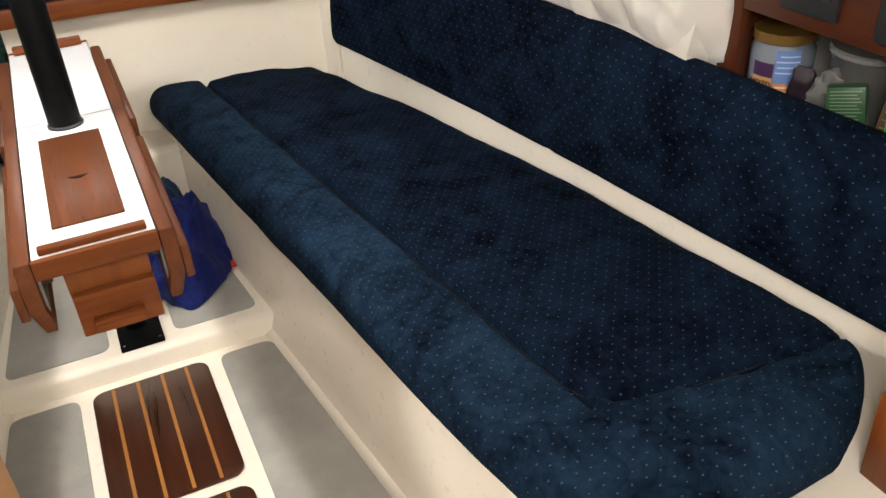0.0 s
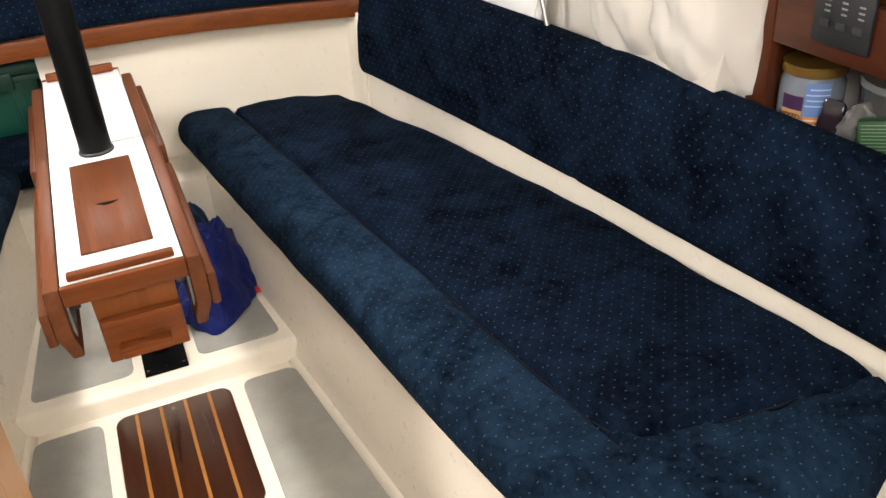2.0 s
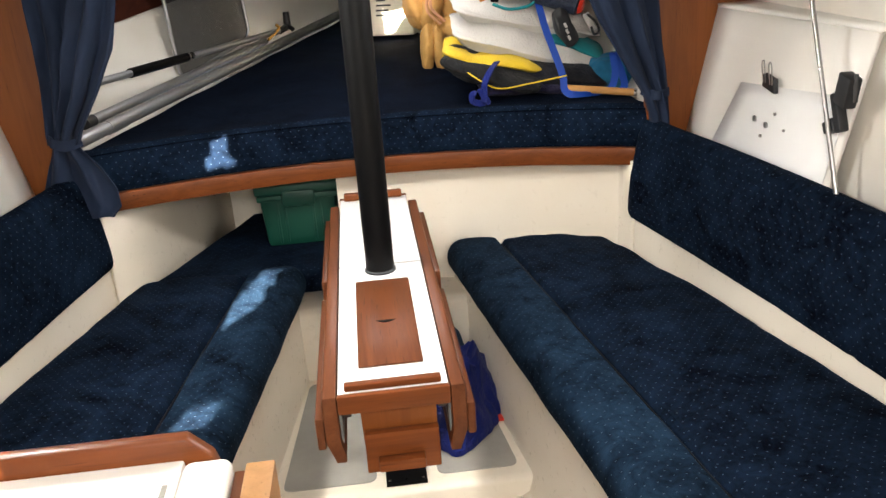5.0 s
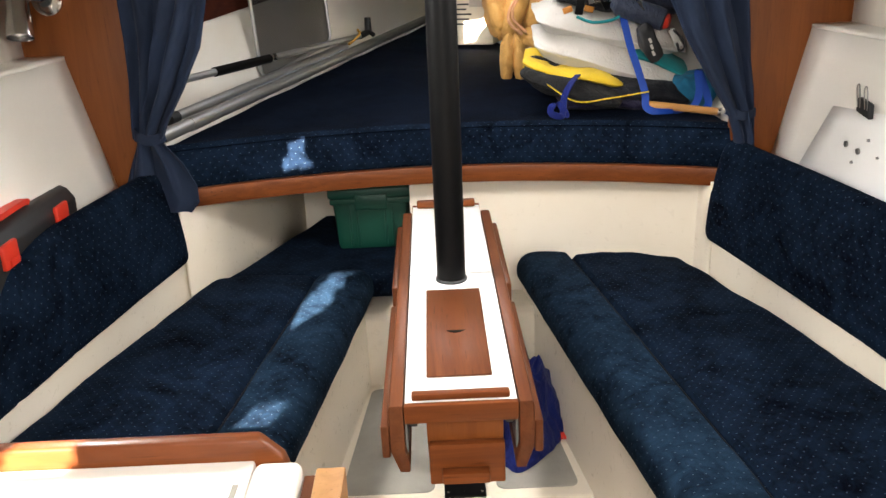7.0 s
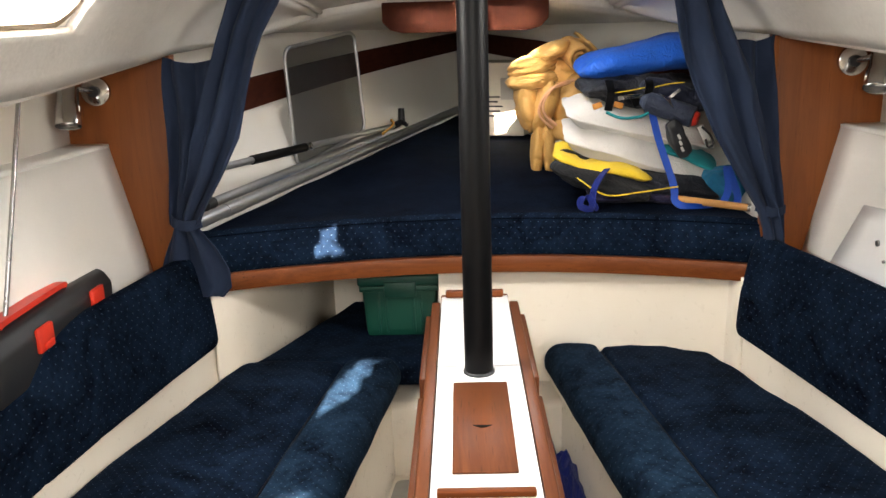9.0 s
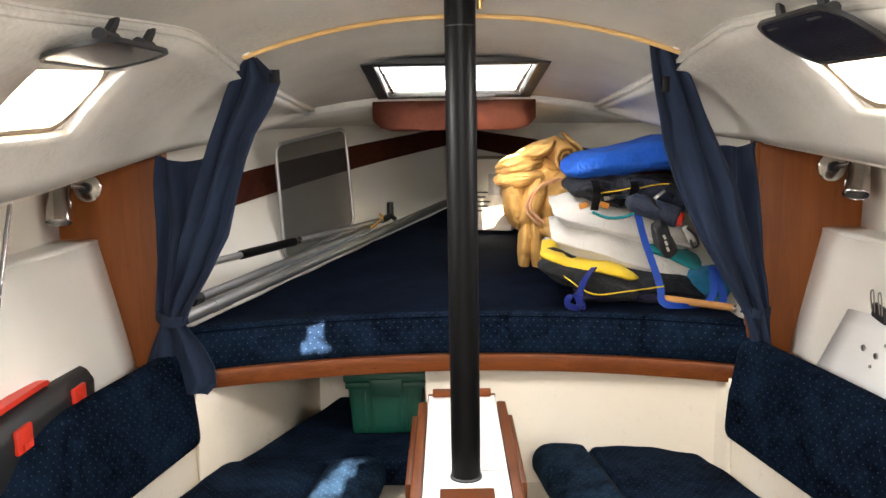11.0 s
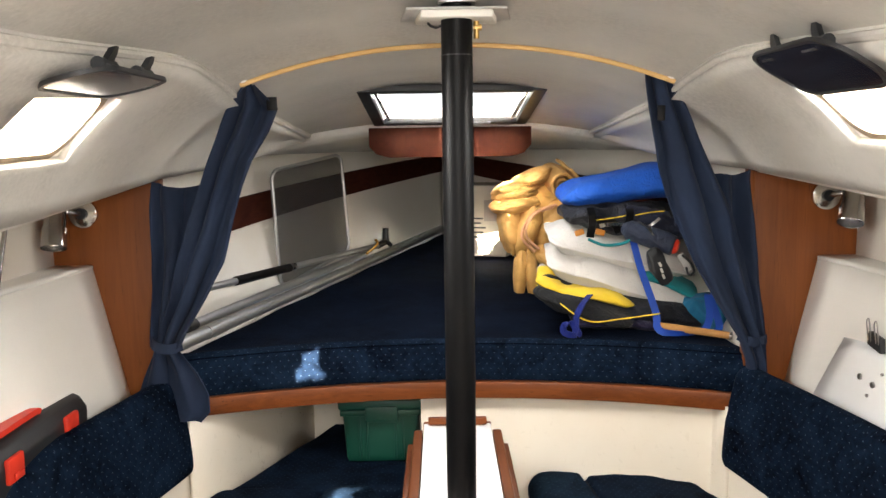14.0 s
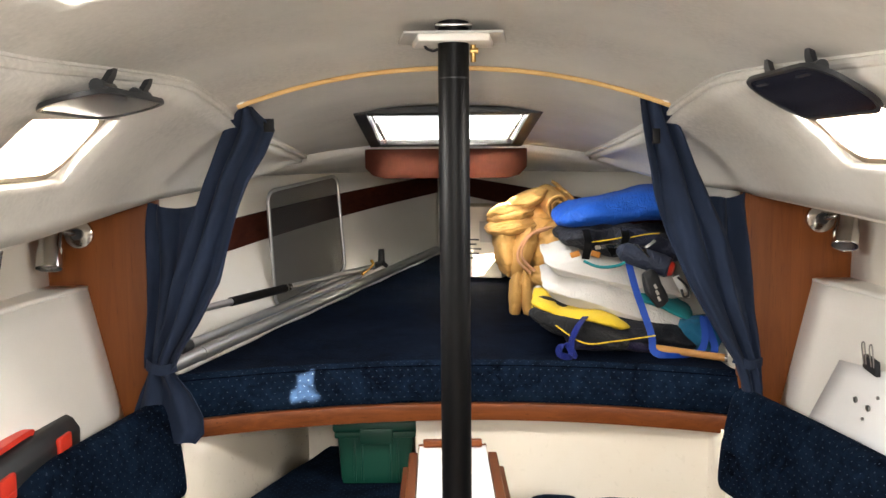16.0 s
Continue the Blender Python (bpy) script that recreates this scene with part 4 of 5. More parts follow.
part("knob", tube([(0.036, 0.02, 1.762), (0.054, 0.02, 1.762)], 0.007, 10), BRASS, fit_)


# ---- deck hatch ----
def deck_hatch():
    t = thing("deck_hatch", 0, 1.24, 1.62, "deck hatch with black frame and milky glazing", "hatch")
    x0, x1, y0, y1 = HATCH

    def ring(mx, w, drop, h, name, mat, lab=""):
        for nm, a in (("side", (x0 - mx, y0 - mx, x0 - mx + w, y1 + mx)), ("side", (x1 + mx - w, y0 - mx, x1 + mx, y1 + mx)), ("end", (x0 - mx + w, y0 - mx, x1 + mx - w, y0 - mx + w)), ("end", (x0 - mx + w, y1 + mx - w, x1 + mx - w, y1 + mx))):
            bm = box(a[0], a[1], 0, a[2], a[3], h, 0.004)
            for v in bm.verts:
                v.co.z += roof_z(v.co.x * 0.6, v.co.y) - drop
            part(name, bm, mat, t, lab)
    ring(0.034, 0.042, 0.022, 0.024, "frame", BPLAS, "black plastic trim frame")
    ring(0.012, 0.018, 0.006, 0.05, "coaming", PANELW, "white coaming")
    for s in (-1, 1):
        part("strut", tube([(s * 0.25, y0 + 0.05, roof_z(0.25, y0) - 0.004), (s * 0.235, y1 - 0.1, roof_z(0.2, y1) - 0.006)], 0.006, 8), STEEL, t)
    part("handle", box(0.06, y1 - 0.02, 1.583, 0.16, y1 + 0.004, 1.594, 0.003), BPLAS, t)
    # The clear shadowless corner pane is made up to let a sun spot in.
    for a in ((x0 - 0.01, y0 - 0.01, 0.10, y1 + 0.01), (0.102, 1.12, x1 + 0.01, y1 + 0.01), (0.102, y0 - 0.01, x1 + 0.01, 1.118)):
        gl = part("pane", box(a[0], a[1], 0.045, a[2], a[3], 0.053, 0.0), MILKY if a[3] > 1.3 else GLASS, t)
        for v in gl.data.vertices:
            v.co.z += roof_z(v.co.x * 0.6, v.co.y)
        gl.visible_shadow = a[3] > 1.3
    return t


deck_hatch()


# ---- opening portlights ----
def portlight(s):
    t = thing("portlight", s * 0.78, sum(PORT_Y) / 2, 1.55, "open portlight with white frame and a raised smoked pane", "portlight", "portlights")
    ya, yb, ka, kb = PORT_Y[0], PORT_Y[1], PORT_K[0], PORT_K[1]

    def loop(grow, r, n=7):
        p = []
        L = 0.42
        for u, v in round_rect(ya - grow, ka * L - grow, yb + grow, kb * L + grow, r, n):
            p.append((u, v / L))
        return p

    def ring(g0, g1, r0, r1, d0, d1, name, mat, lab=""):
        """A rounded frame on the trunk side between two outlines, standing d proud."""
        A, B = loop(g0, r0), loop(g1, r1)
        bm = bmesh.new()
        R = []
        nrm = Vector((-s * 0.74, 0, -0.67))
        for P, d in ((A, d0), (A, d1), (B, d1), (B, d0)):
            R.append([bm.verts.new(Vector(side_pt(s, y, k)) + nrm * d) for y, k in P])
        m = len(A)
        for a in range(4):
            for i in range(m):
                bm.faces.new((R[a][i], R[a][(i + 1) % m], R[(a + 1) % 4][(i + 1) % m], R[(a + 1) % 4][i]))
        part(name, bm, mat, t, lab)
    ring(0.066, 0.004, 0.105, 0.075, -0.004, 0.010, "frame", PANELW, "white moulded frame")
    # The ring's unseen 10 cm outward depth is added to block grazing sun.
    ring(0.004, -0.014, 0.075, 0.062, -0.10, 0.014, "inner_ring", plain("tan_gasket", (0.20, 0.15, 0.095), 0.6), "tan rubber sealing ring, deepened outside to block sun")
    # pane swung up, hinged at the top of the opening
    h = Vector((s * 0.690, 0, 1.597 if s > 0 else 1.610))
    e = Vector((s * 0.558, 0, 1.674 if s > 0 else 1.642))
    dirv = Vector((e.x - h.x, 0, e.z - h.z))
    ln = dirv.length
    dirv.normalize()
    up = Vector((0, 1, 0)).cross(dirv)
    if up.z < 0:
        up = -up

    def at(a, b, c):
        return Vector((h.x, 0, h.z)) + dirv * a + Vector((0, b, 0)) + up * c
    for nm, g, c0, c1, mat in (("pane", 0.008, 0.002, 0.006, SMOKE), ("pane_rim", 0.0, 0.0, 0.008, BPLAS)):
        P = round_rect(0.0 + g, ya - 0.06 + g, ln - g, yb - 0.06 - g, 0.06 - g)
        if nm == "pane":
            bm = bmesh.new()
            lo = [bm.verts.new(at(a, b, c0)) for a, b in P]
            hi = [bm.verts.new(at(a, b, c1)) for a, b in P]
            bm.faces.new(lo), bm.faces.new(hi)
        else:
            Q = round_rect(0.007, ya - 0.053, ln - 0.007, yb - 0.067, 0.055)
            bm = bmesh.new()
            R = [[bm.verts.new(at(a, b, c)) for a, b in X] for X, c in ((P, c0), (P, c1), (Q, c1), (Q, c0))]
            for a in range(4):
                for i in range(len(P)):
                    bm.faces.new((R[a][i], R[a][(i + 1) % len(P)], R[(a + 1) % 4][(i + 1) % len(P)], R[(a + 1) % 4][i]))
        part(nm, bm, mat, t, "smoked acrylic pane" if nm == "pane" else "black rubber rim")
    for b in (yb - 0.31, yb - 0.13):
        dog = part("dog", tube([at(ln - 0.035, b - 0.032, 0.022), at(ln - 0.035, b + 0.032, 0.020)], 0.012, 12), BPLAS, t, "dark grey plastic closing dog")
        bm = bmesh.new()
        for a, c, w in ((ln - 0.05, 0.012, 0.018), (ln - 0.025, 0.036, 0.012), (ln - 0.018, 0.046, 0.008)):
            for q in (-w, w):
                bm.verts.new(at(a, b + q, c)), bm.verts.new(at(a + 0.012, b + q, c))
        bmesh.ops.convex_hull(bm, input=bm.verts)
        part("lever", bm, BPLAS, dog)
        part("base", join(*[moved(box(-0.012, -0.028, -0.008, 0.012, 0.028, 0.008, 0.003), Matrix.Translation(at(ln - 0.03, b, 0.012)))]), BPLAS, dog)
    for b in (ya + 0.07, yb - 0.07):
        p = Vector(side_pt(s, b, kb + 0.045))
        nrm = Vector((-s * 0.74, 0, -0.67))
        part("catch", tube([p + nrm * 0.008 - Vector((0, 0.026, 0)), p + nrm * 0.018, p + nrm * 0.008 + Vector((0, 0.026, 0))], 0.012, 10), PANELW, t)
        p = Vector(side_pt(s, b, ka - 0.06))
        part("hinge", tube([p + nrm * 0.010 - Vector((0, 0.02, 0)), p + nrm * 0.010 + Vector((0, 0.02, 0))], 0.008, 8), STEEL, t)
    return t


portlight(-1)
portlight(1)


# ---- reading lamps on the bulkhead ----
def reading_lamp(s, tip, up=0.0):
    t = thing("reading_lamp", s * 1.08, 0.61, 1.32, "chrome swivel reading lamp on the teak bulkhead", "wall lamp", "reading lamps")
    part("base", tube([(s * 1.078, 0.6195, 1.325), (s * 1.078, 0.606, 1.325), (s * 1.078, 0.602, 1.325)], [0.041, 0.041, 0.030], 20), CHROME, t)
    part("arm", tube([(s * 1.078, 0.604, 1.325), (s * 1.09, 0.58, 1.33), (s * 1.105, 0.565, 1.335)], 0.008, 10), CHROME, t)
    a = Vector((s * 1.128, 0.545, 1.345))
    b = Vector(tip)
    d = (b - a).normalized()
    part("knob", tube([(s * 1.078, 0.600, 1.325), (s * 1.078, 0.590, 1.325)], 0.016, 16), BPLAS, t, "dark swivel knob")
    sh = part("shade", tube([a, a + d * 0.004, a + d * 0.055, a + d * 0.06, b], [0.022, 0.029, 0.030, 0.034, 0.035], 22, False), CHROME, t)
    part("cap", tube([a - d * 0.003, a], [0.010, 0.019], 18), CHROME, sh)
    part("bulb", tube([b - d * 0.020, b - d * 0.008, b - d * 0.004], [0.014, 0.029, 0.020], 18), JAR, sh, "clear glass reflector bulb")
    t.location.z += up
    return t


reading_lamp(-1, (-1.120, 0.500, 1.238))
reading_lamp(1, (1.098, 0.500, 1.255), 0.024)


# ---- hull side boards, shelves and what stands on them ----
def board_x(y, z):
    k = (z - 0.76) / 0.405
    a = float(np.interp(y, [-0.08, 0.615], [1.035, 0.970]))
    return a + (0.092 + 0.01 * (0.615 - y)) * k


def side_board(s):
    t = thing("side_board", s * 1.0, 0.27, 0.76, "cream painted board leaning against the hull side", "panel", "hull side boards")
    v, f = [], []
    grid = [[(s * (board_x(y, z) + d), y, z) for z in np.linspace(0.755, 1.165, 7)] for y in np.linspace(-0.08, 0.614, 8) for d in (0,)]
    thick(part("board", sheet(grid), PANELW, t), 0.014, -1 if s > 0 else 1)
    grid = [[(s * (board_x(y, 1.165) + d), y, 1.166 + 0.002 * (d > 0)) for d in (-0.001, 0.02, 0.10, 0.16)] for y in np.linspace(-0.08, 0.614, 8)]
    thick(part("ledge", sheet(grid), PANELW, t), 0.012, 0)
    return t


side_board(1)
side_board(-1)


def chart_board():
    """A thin white sheet hung on the starboard board by a binder clip."""
    t = thing("clip_board", 1.0, 0.2, 0.79, "white plastic sheet with a binder clip and screw holes", "board")
    quad = [(0.375, 0.985), (-0.070, 1.020), (-0.070, 0.800), (0.450, 0.790)]

    def at(u, w, d):
        a = Vector(quad[3]).lerp(Vector(quad[2]), u)
        b = Vector(quad[0]).lerp(Vector(quad[1]), u)
        y, z = a.lerp(b, w)
        return (board_x(y, z) - d, y, z)
    thick(part("sheet", sheet([[at(u, w, 0.009) for w in np.linspace(0, 1, 6)] for u in np.linspace(0, 1, 8)]), WHITE, t), 0.004, 1)
    for y, z, r in ((0.262, 0.908, 0.008), (0.205, 0.902, 0.008), (0.180, 0.935, 0.004), (0.125, 0.904, 0.003), (0.215, 0.872, 0.004)):
        x = board_x(y, z) - 0.0095
        part("screw", tube([(x, y, z), (x - 0.005, y, z)], r, 10), STEEL, t)
    y, z = 0.225, 1.005
    x = board_x(y, z) - 0.014
    clip = part("binder_clip", prism([(y - 0.034, z - 0.022), (y + 0.034, z - 0.012), (y + 0.030, z + 0.024), (y - 0.030, z + 0.016)], x - 0.012, x + 0.002, "x", 0.003), BPLAS, t, "black binder clip with wire handles")
    for dy in (-0.018, 0.02):
        part("wire_handle", tube(smooth_path([(x - 0.012, y + dy - 0.006, z), (x - 0.018, y + dy - 0.008, z + 0.045), (x - 0.018, y + dy, z + 0.058), (x - 0.018, y + dy + 0.008, z + 0.045), (x - 0.012, y + dy + 0.006, z)], 5), 0.0016, 6), STEEL, clip)


chart_board()


def chain_rod(s):
    t = thing("tie_rod", s * 1.068, -0.115, 0.735, "slim stainless chainplate tie rod beside the hull", "rod", "tie rods")
    part("rod", tube([(s * 1.0375, -0.179, 0.730), (s * 1.031, 0.074, 1.338)], 0.0055, 12), STEEL, t)
    part("end_fitting", tube([(s * 1.0375, -0.179, 0.730), (s * 1.0373, -0.171, 0.750)], 0.009, 12), STEEL, t)


chain_rod(1)
chain_rod(-1)


def toolbox():
    x0, x1, y0, y1, z0 = -1.140, -0.990, -0.26, 0.34, 0.732
    t = thing("toolbox", -1.06, 0.05, z0, "black plastic toolbox with red latches and handle", "toolbox")
    prof = [(x0, z0), (x1, z0), (x1 + 0.004, z0 + 0.090), (x1 + 0.004, z0 + 0.104), (x1 - 0.014, z0 + 0.132), (x1 - 0.030, z0 + 0.140), (x0 + 0.035, z0 + 0.140), (x0, z0 + 0.11)]
    prof = [(x, z) for x, z in prof]
    bm = prism(prof, y0, y1, "y", 0.006)
    part("body", bm, BPLAS, t)
    part("lid_panel", box(x0 + 0.04, y0 + 0.03, z0 + 0.1405, x1 - 0.05, y1 - 0.03, z0 + 0.145, 0.002), BPLAS, t)
    for y in (0.23, -0.06):
        la = part("latch", box(x1 + 0.001, y - 0.035, z0 + 0.060, x1 + 0.014, y + 0.035, z0 + 0.118, 0.005), RED, t, "red plastic latch")
        part("tab", box(x1 + 0.0145, y - 0.020, z0 + 0.066, x1 + 0.020, y + 0.020, z0 + 0.082, 0.002), RED, la)
    h = smooth_path([(-1.04, 0.16, z0 + 0.145), (-1.04, 0.15, z0 + 0.151), (-1.04, 0.10, z0 + 0.153), (-1.04, -0.10, z0 + 0.153), (-1.04, -0.15, z0 + 0.151), (-1.04, -0.16, z0 + 0.145)], 5)
    part("handle", ribbon(h, 0.034, 0.014, (1, 0, 0)), RED, t, "red carrying handle")


toolbox()


def pocket(ya, yb, zt, name_lab, seed):
    """A gathered fabric pocket hung on the hull side."""
    t = thing("hull_pocket", 1.12, (ya + yb) / 2, 0.78, name_lab, "storage pocket", "hull pockets")
    rows = []
    for k in np.linspace(0, 1, 44):
        y = ya + (yb - ya) * k
        w = soft_at(WALL, y)[0]
        r = []
        for q in np.linspace(0, 1, 22):
            z = zt - q * (zt - 0.79)
            belly = 0.055 * math.sin(math.pi * min(1, q * 1.05)) ** 0.7
            ph = k * 46 + seed
            gather = 0.004 * math.sin(ph) * math.exp(-q * 9)
            crease = 0.020 * noise.noise(Vector((k * 3 + q * 2.5, q * 2 - k, seed))) + 0.008 * noise.noise(Vector((k * 9, q * 7, seed)))
            r.append((w + 0.135 - 0.045 * (1 - abs(2 * k - 1) ** 3) * 1.0 - belly * (1 - abs(2 * k - 1) ** 4) + gather + crease, y, z + 0.012 * math.sin(math.pi * k) * -1))
        rows.append(r)
    thick(part("bag", sheet(rows), SHEER, t), 0.002, 0)
    band = [(r[0][0] - 0.003 + 0.003 * math.sin(i * 2.1), r[0][1], r[0][2] - 0.002) for i, r in enumerate(rows)]
    part("gathered_band", ribbon(band, 0.034, 0.006, (0, 0, 1)), PILLOW, t, "gathered white elastic band")
    return t


pocket(-0.52, -0.24, 1.12, "milky white gathered pocket hung on the hull", 1.0)
pocket(-0.690, -0.44, 1.085, "milky white gathered pocket full of gear", 5.0)
bun = thing("pocket_contents", 1.16, -0.57, 0.84, "faint red bundle seen through the milky pocket", "bundle")
v, f = soft_box(0.04, 0.13, 0.15, 8, 14, 12, 0.019, 0.05)
v = lump(v, 0.012, 12, 3) + np.array((1.150, -0.635, 0.84))
part("wrap", (v, f), ROSE, bun)
horn = thing("winch_handle", 1.09, -0.57, 1.06, "glossy black handle sticking out of the pocket", "handle")
part("grip", tube(smooth_path([(1.09, -0.605, 1.085), (1.085, -0.580, 1.122), (1.085, -0.545, 1.150), (1.09, -0.52, 1.155)], 6), [0.008 + 0.006 * math.sin(math.pi * k / 18) for k in range(19)], 12), BPLAS, horn)
ring_ = thing("wire_hanger", 1.1, -0.74, 1.06, "bent grey wire frame standing in the pocket", "wire frame")
part("wire", tube(smooth_path([(1.10, -0.68, 1.06), (1.10, -0.69, 1.12), (1.10, -0.72, 1.14), (1.10, -0.79, 1.14), (1.10, -0.72, 1.07)], 6), 0.006, 8), GREY, ring_)
br = thing("black_bracket", 0.99, -0.2, 0.98, "black plastic mounting bracket beside the tie rod", "bracket")
part("head", moved(box(-0.016, -0.024, -0.036, 0.016, 0.024, 0.036, 0.005), pose(1.06, -0.105, 1.045, 14, 0, 0)), BPLAS, br)
part("arm", moved(box(-0.012, -0.012, -0.045, 0.012, 0.012, 0.045, 0.004), pose(1.058, -0.085, 0.992, -24, 0, 0)), BPLAS, br)
part("clamp", moved(box(-0.014, -0.022, -0.014, 0.014, 0.022, 0.014, 0.004), pose(1.055, -0.068, 0.958, -30, 0, 0)), BPLAS, br)
part("pin", tube([(1.06, -0.140, 1.025), (1.06, -0.133, 1.085)], 0.005, 8), BPLAS, br)


# ---- chart table cabinet with its open shelf ----
def shelf_cabinet():
    t = thing("shelf_cabinet", 1.15, -1.2, 0.745, "varnished teak cabinet with an open shelf of jars", "cabinet")
    xf = 1.035
    part("side_panel", box(xf, -0.825, 0.745, 1.255, -0.805, 1.34, 0.002), CABWZ, t)
    part("stile", box(xf - 0.012, -0.848, 0.745, xf + 0.010, -0.803, 1.34, 0.003), CABWZ, t)
    part("shelf", box(xf, -1.60, 0.765, 1.255, -0.826, 0.785, 0.002), CABW, t)
    part("header", box(xf - 0.012, -1.60, 0.968, xf + 0.008, -0.849, 1.06, 0.003), CABW, t)
    part("upper_panel", box(xf + 0.004, -1.60, 1.0605, xf + 0.016, -0.849, 1.30, 0.002), CABW, t)
    part("top_shelf", box(xf + 0.009, -1.60, 0.985, 1.255, -0.826, 1.0, 0.002), CABW, t)
    part("back", box(1.235, -1.60, 0.786, 1.254, -0.826, 1.30, 0.0), CABW, t)
    sw = part("switch_panel", box(xf - 0.020, -1.035, 0.992, xf - 0.0125, -0.930, 1.075, 0.003), BPLAS, t, "black electrical switch panel")
    for y in (-0.955, -0.985, -1.015):
        part("switch", box(xf - 0.024, y - 0.008, 1.02, xf - 0.0205, y + 0.008, 1.030, 0.001), plain("dark_grey_rocker", (0.035, 0.035, 0.037), 0.35), sw)
        for dz in (0.040, 0.048, 0.056):
            part("marking", box(xf - 0.0212, y - 0.006, 1.0 + dz, xf - 0.0204, y + 0.004, 1.0025 + dz, 0.0), plain("grey_print", (0.25, 0.25, 0.25), 0.5), sw)
    part("socket", box(xf - 0.022, -1.21, 0.985, xf - 0.0125, -1.10, 1.08, 0.006), BPLAS, t, "black instrument panel")


shelf_cabinet()


def lathe(cx, cy, prof, n=28):
    bm = bmesh.new()
    R = [[bm.verts.new((cx + r * math.cos(2 * math.pi * k / n), cy + r * math.sin(2 * math.pi * k / n), z)) for k in range(n)] for r, z in prof]
    for a, b in zip(R, R[1:]):
        for k in range(n):
            bm.faces.new((a[k], a[(k + 1) % n], b[(k + 1) % n], b[k]))
    bm.faces.new(R[0]), bm.faces.new(R[-1])
    return bm


def wrap(cx, cy, r, a0, a1, z0, z1):
    """A label curved round a jar."""
    rows = [[(cx + r * math.cos(radians(a)), cy + r * math.sin(radians(a)), z) for z in np.linspace(z0, z1, 3)] for a in np.linspace(a0, a1, 12)]
    return sheet(rows)


def flat(name, c, rough=0.5):
    return plain(name, c, rough, vary=0.08, relief=0.0)


def snack_jar():
    cx, cy, z = 1.092, -0.878, 0.793
    t = thing("snack_jar", cx, cy, z, "clear plastic nut jar with a gold lid and printed labels", "jar")
    part("jar", lathe(cx, cy, [(0.046, z - 0.007), (0.050, z + 0.006), (0.050, z + 0.110), (0.044, z + 0.120), (0.044, z + 0.126)]), plain("blue_grey_jar_plastic", (0.16, 0.18, 0.21), 0.25), t, "blue-grey clear plastic body")
    part("lid", lathe(cx, cy, [(0.047, z + 0.124), (0.050, z + 0.126), (0.050, z + 0.139), (0.048, z + 0.141), (0.046, z + 0.140)]), plain("gold_lid", (0.13, 0.072, 0.014), 0.30), t, "dull gold screw lid")
    blue = flat("pale_blue_label", (0.13, 0.22, 0.46))
    dark = flat("purple_label", (0.045, 0.012, 0.06))
    for a0, a1, za, zb, mat, lab in ((172, 212, 0.012, 0.0715, flat("orange_label", (0.50, 0.27, 0.09)), "orange and purple printed label"), (172, 212, 0.072, 0.095, dark, ""), (214, 258, 0.064, 0.118, blue, "pale blue printed label"),
                                     (214, 258, 0.040, 0.0635, flat("amber_label", (0.62, 0.24, 0.08)), ""), (214, 258, 0.006, 0.0395, flat("grey_blue_label", (0.24, 0.30, 0.45)), ""), (261, 292, 0.020, 0.088, dark, "")):
        part("label", wrap(cx, cy, 0.0508, a0, a1, z + za, z + zb), mat, t, lab)
    pale = flat("pale_blue_line", (0.42, 0.52, 0.70))
    for k, (a0, a1) in enumerate(((216, 255), (218, 250), (216, 257), (222, 256))):
        part("print_bar", wrap(cx, cy, 0.0511, a0, a1, z + 0.080 + 0.009 * k, z + 0.0825 + 0.009 * k), pale, t)
    for k in range(2):
        part("print_bar", wrap(cx, cy, 0.0511, 218, 238 + 8 * k, z + 0.048 + 0.008 * k, z + 0.051 + 0.008 * k), flat("cream_line", (0.75, 0.62, 0.45)), t)
    for k in range(5):
        part("print_bar", wrap(cx, cy, 0.0511, 264, 286, z + 0.040 + 0.008 * k, z + 0.042 + 0.008 * k), flat("lilac_line", (0.22, 0.18, 0.26)), t)
    fc = bpy.data.curves.new("words", "FONT")
    fc.body, fc.size, fc.align_x, fc.extrude = "MIXED\nNUTS", 0.0125, "CENTER", 0.0003
    tmp = bpy.data.objects.new("words", fc)
    me = bpy.data.meshes.new_from_object(tmp)
    bpy.data.objects.remove(tmp)
    a = radians(192)
    bm = bmesh.new()
    bm.from_mesh(me)
    p = Vector((cx + 0.0516 * math.cos(a), cy + 0.0516 * math.sin(a), z + 0.058))
    m = Matrix.Translation(p) @ Matrix.Rotation(a + math.pi / 2, 4, "Z") @ Matrix.Rotation(math.pi / 2, 4, "X")
    part("lettering", moved(bm, m), flat("dark_lettering", (0.05, 0.015, 0.03)), t, smooth=False)


snack_jar()


def puff(name, c, size, rot, mat, label, category, amp=0.02, sc=7, r=0.3, group="", n=26, seed=0.0, under=None, taper=0.35):
    """A soft stuffed shape: a pillow, bag or bundle."""
    v, f = soft_box(*size, n, n, max(8, n // 2), min(size[:2]) * r, size[2] * 0.48)
    v = v - np.array(size) / 2
    d = 1 - taper * (np.abs(v[:, 0] / size[0] * 2) ** 4 + np.abs(v[:, 1] / size[1] * 2) ** 4)
    v[:, 2] *= np.clip(d, 0.16, 1.1)
    v = lump(v, amp, sc, seed)
    v = lump(v, amp * 0.35, sc * 3.1, seed + 5)
    R = np.array(Euler([radians(a) for a in rot]).to_matrix())
    v = v @ R.T + np.array(c)
    if under is not None:
        return part(name, (v, f), mat, under, label)
    return solo(name, (v, f), mat, label, category, group)


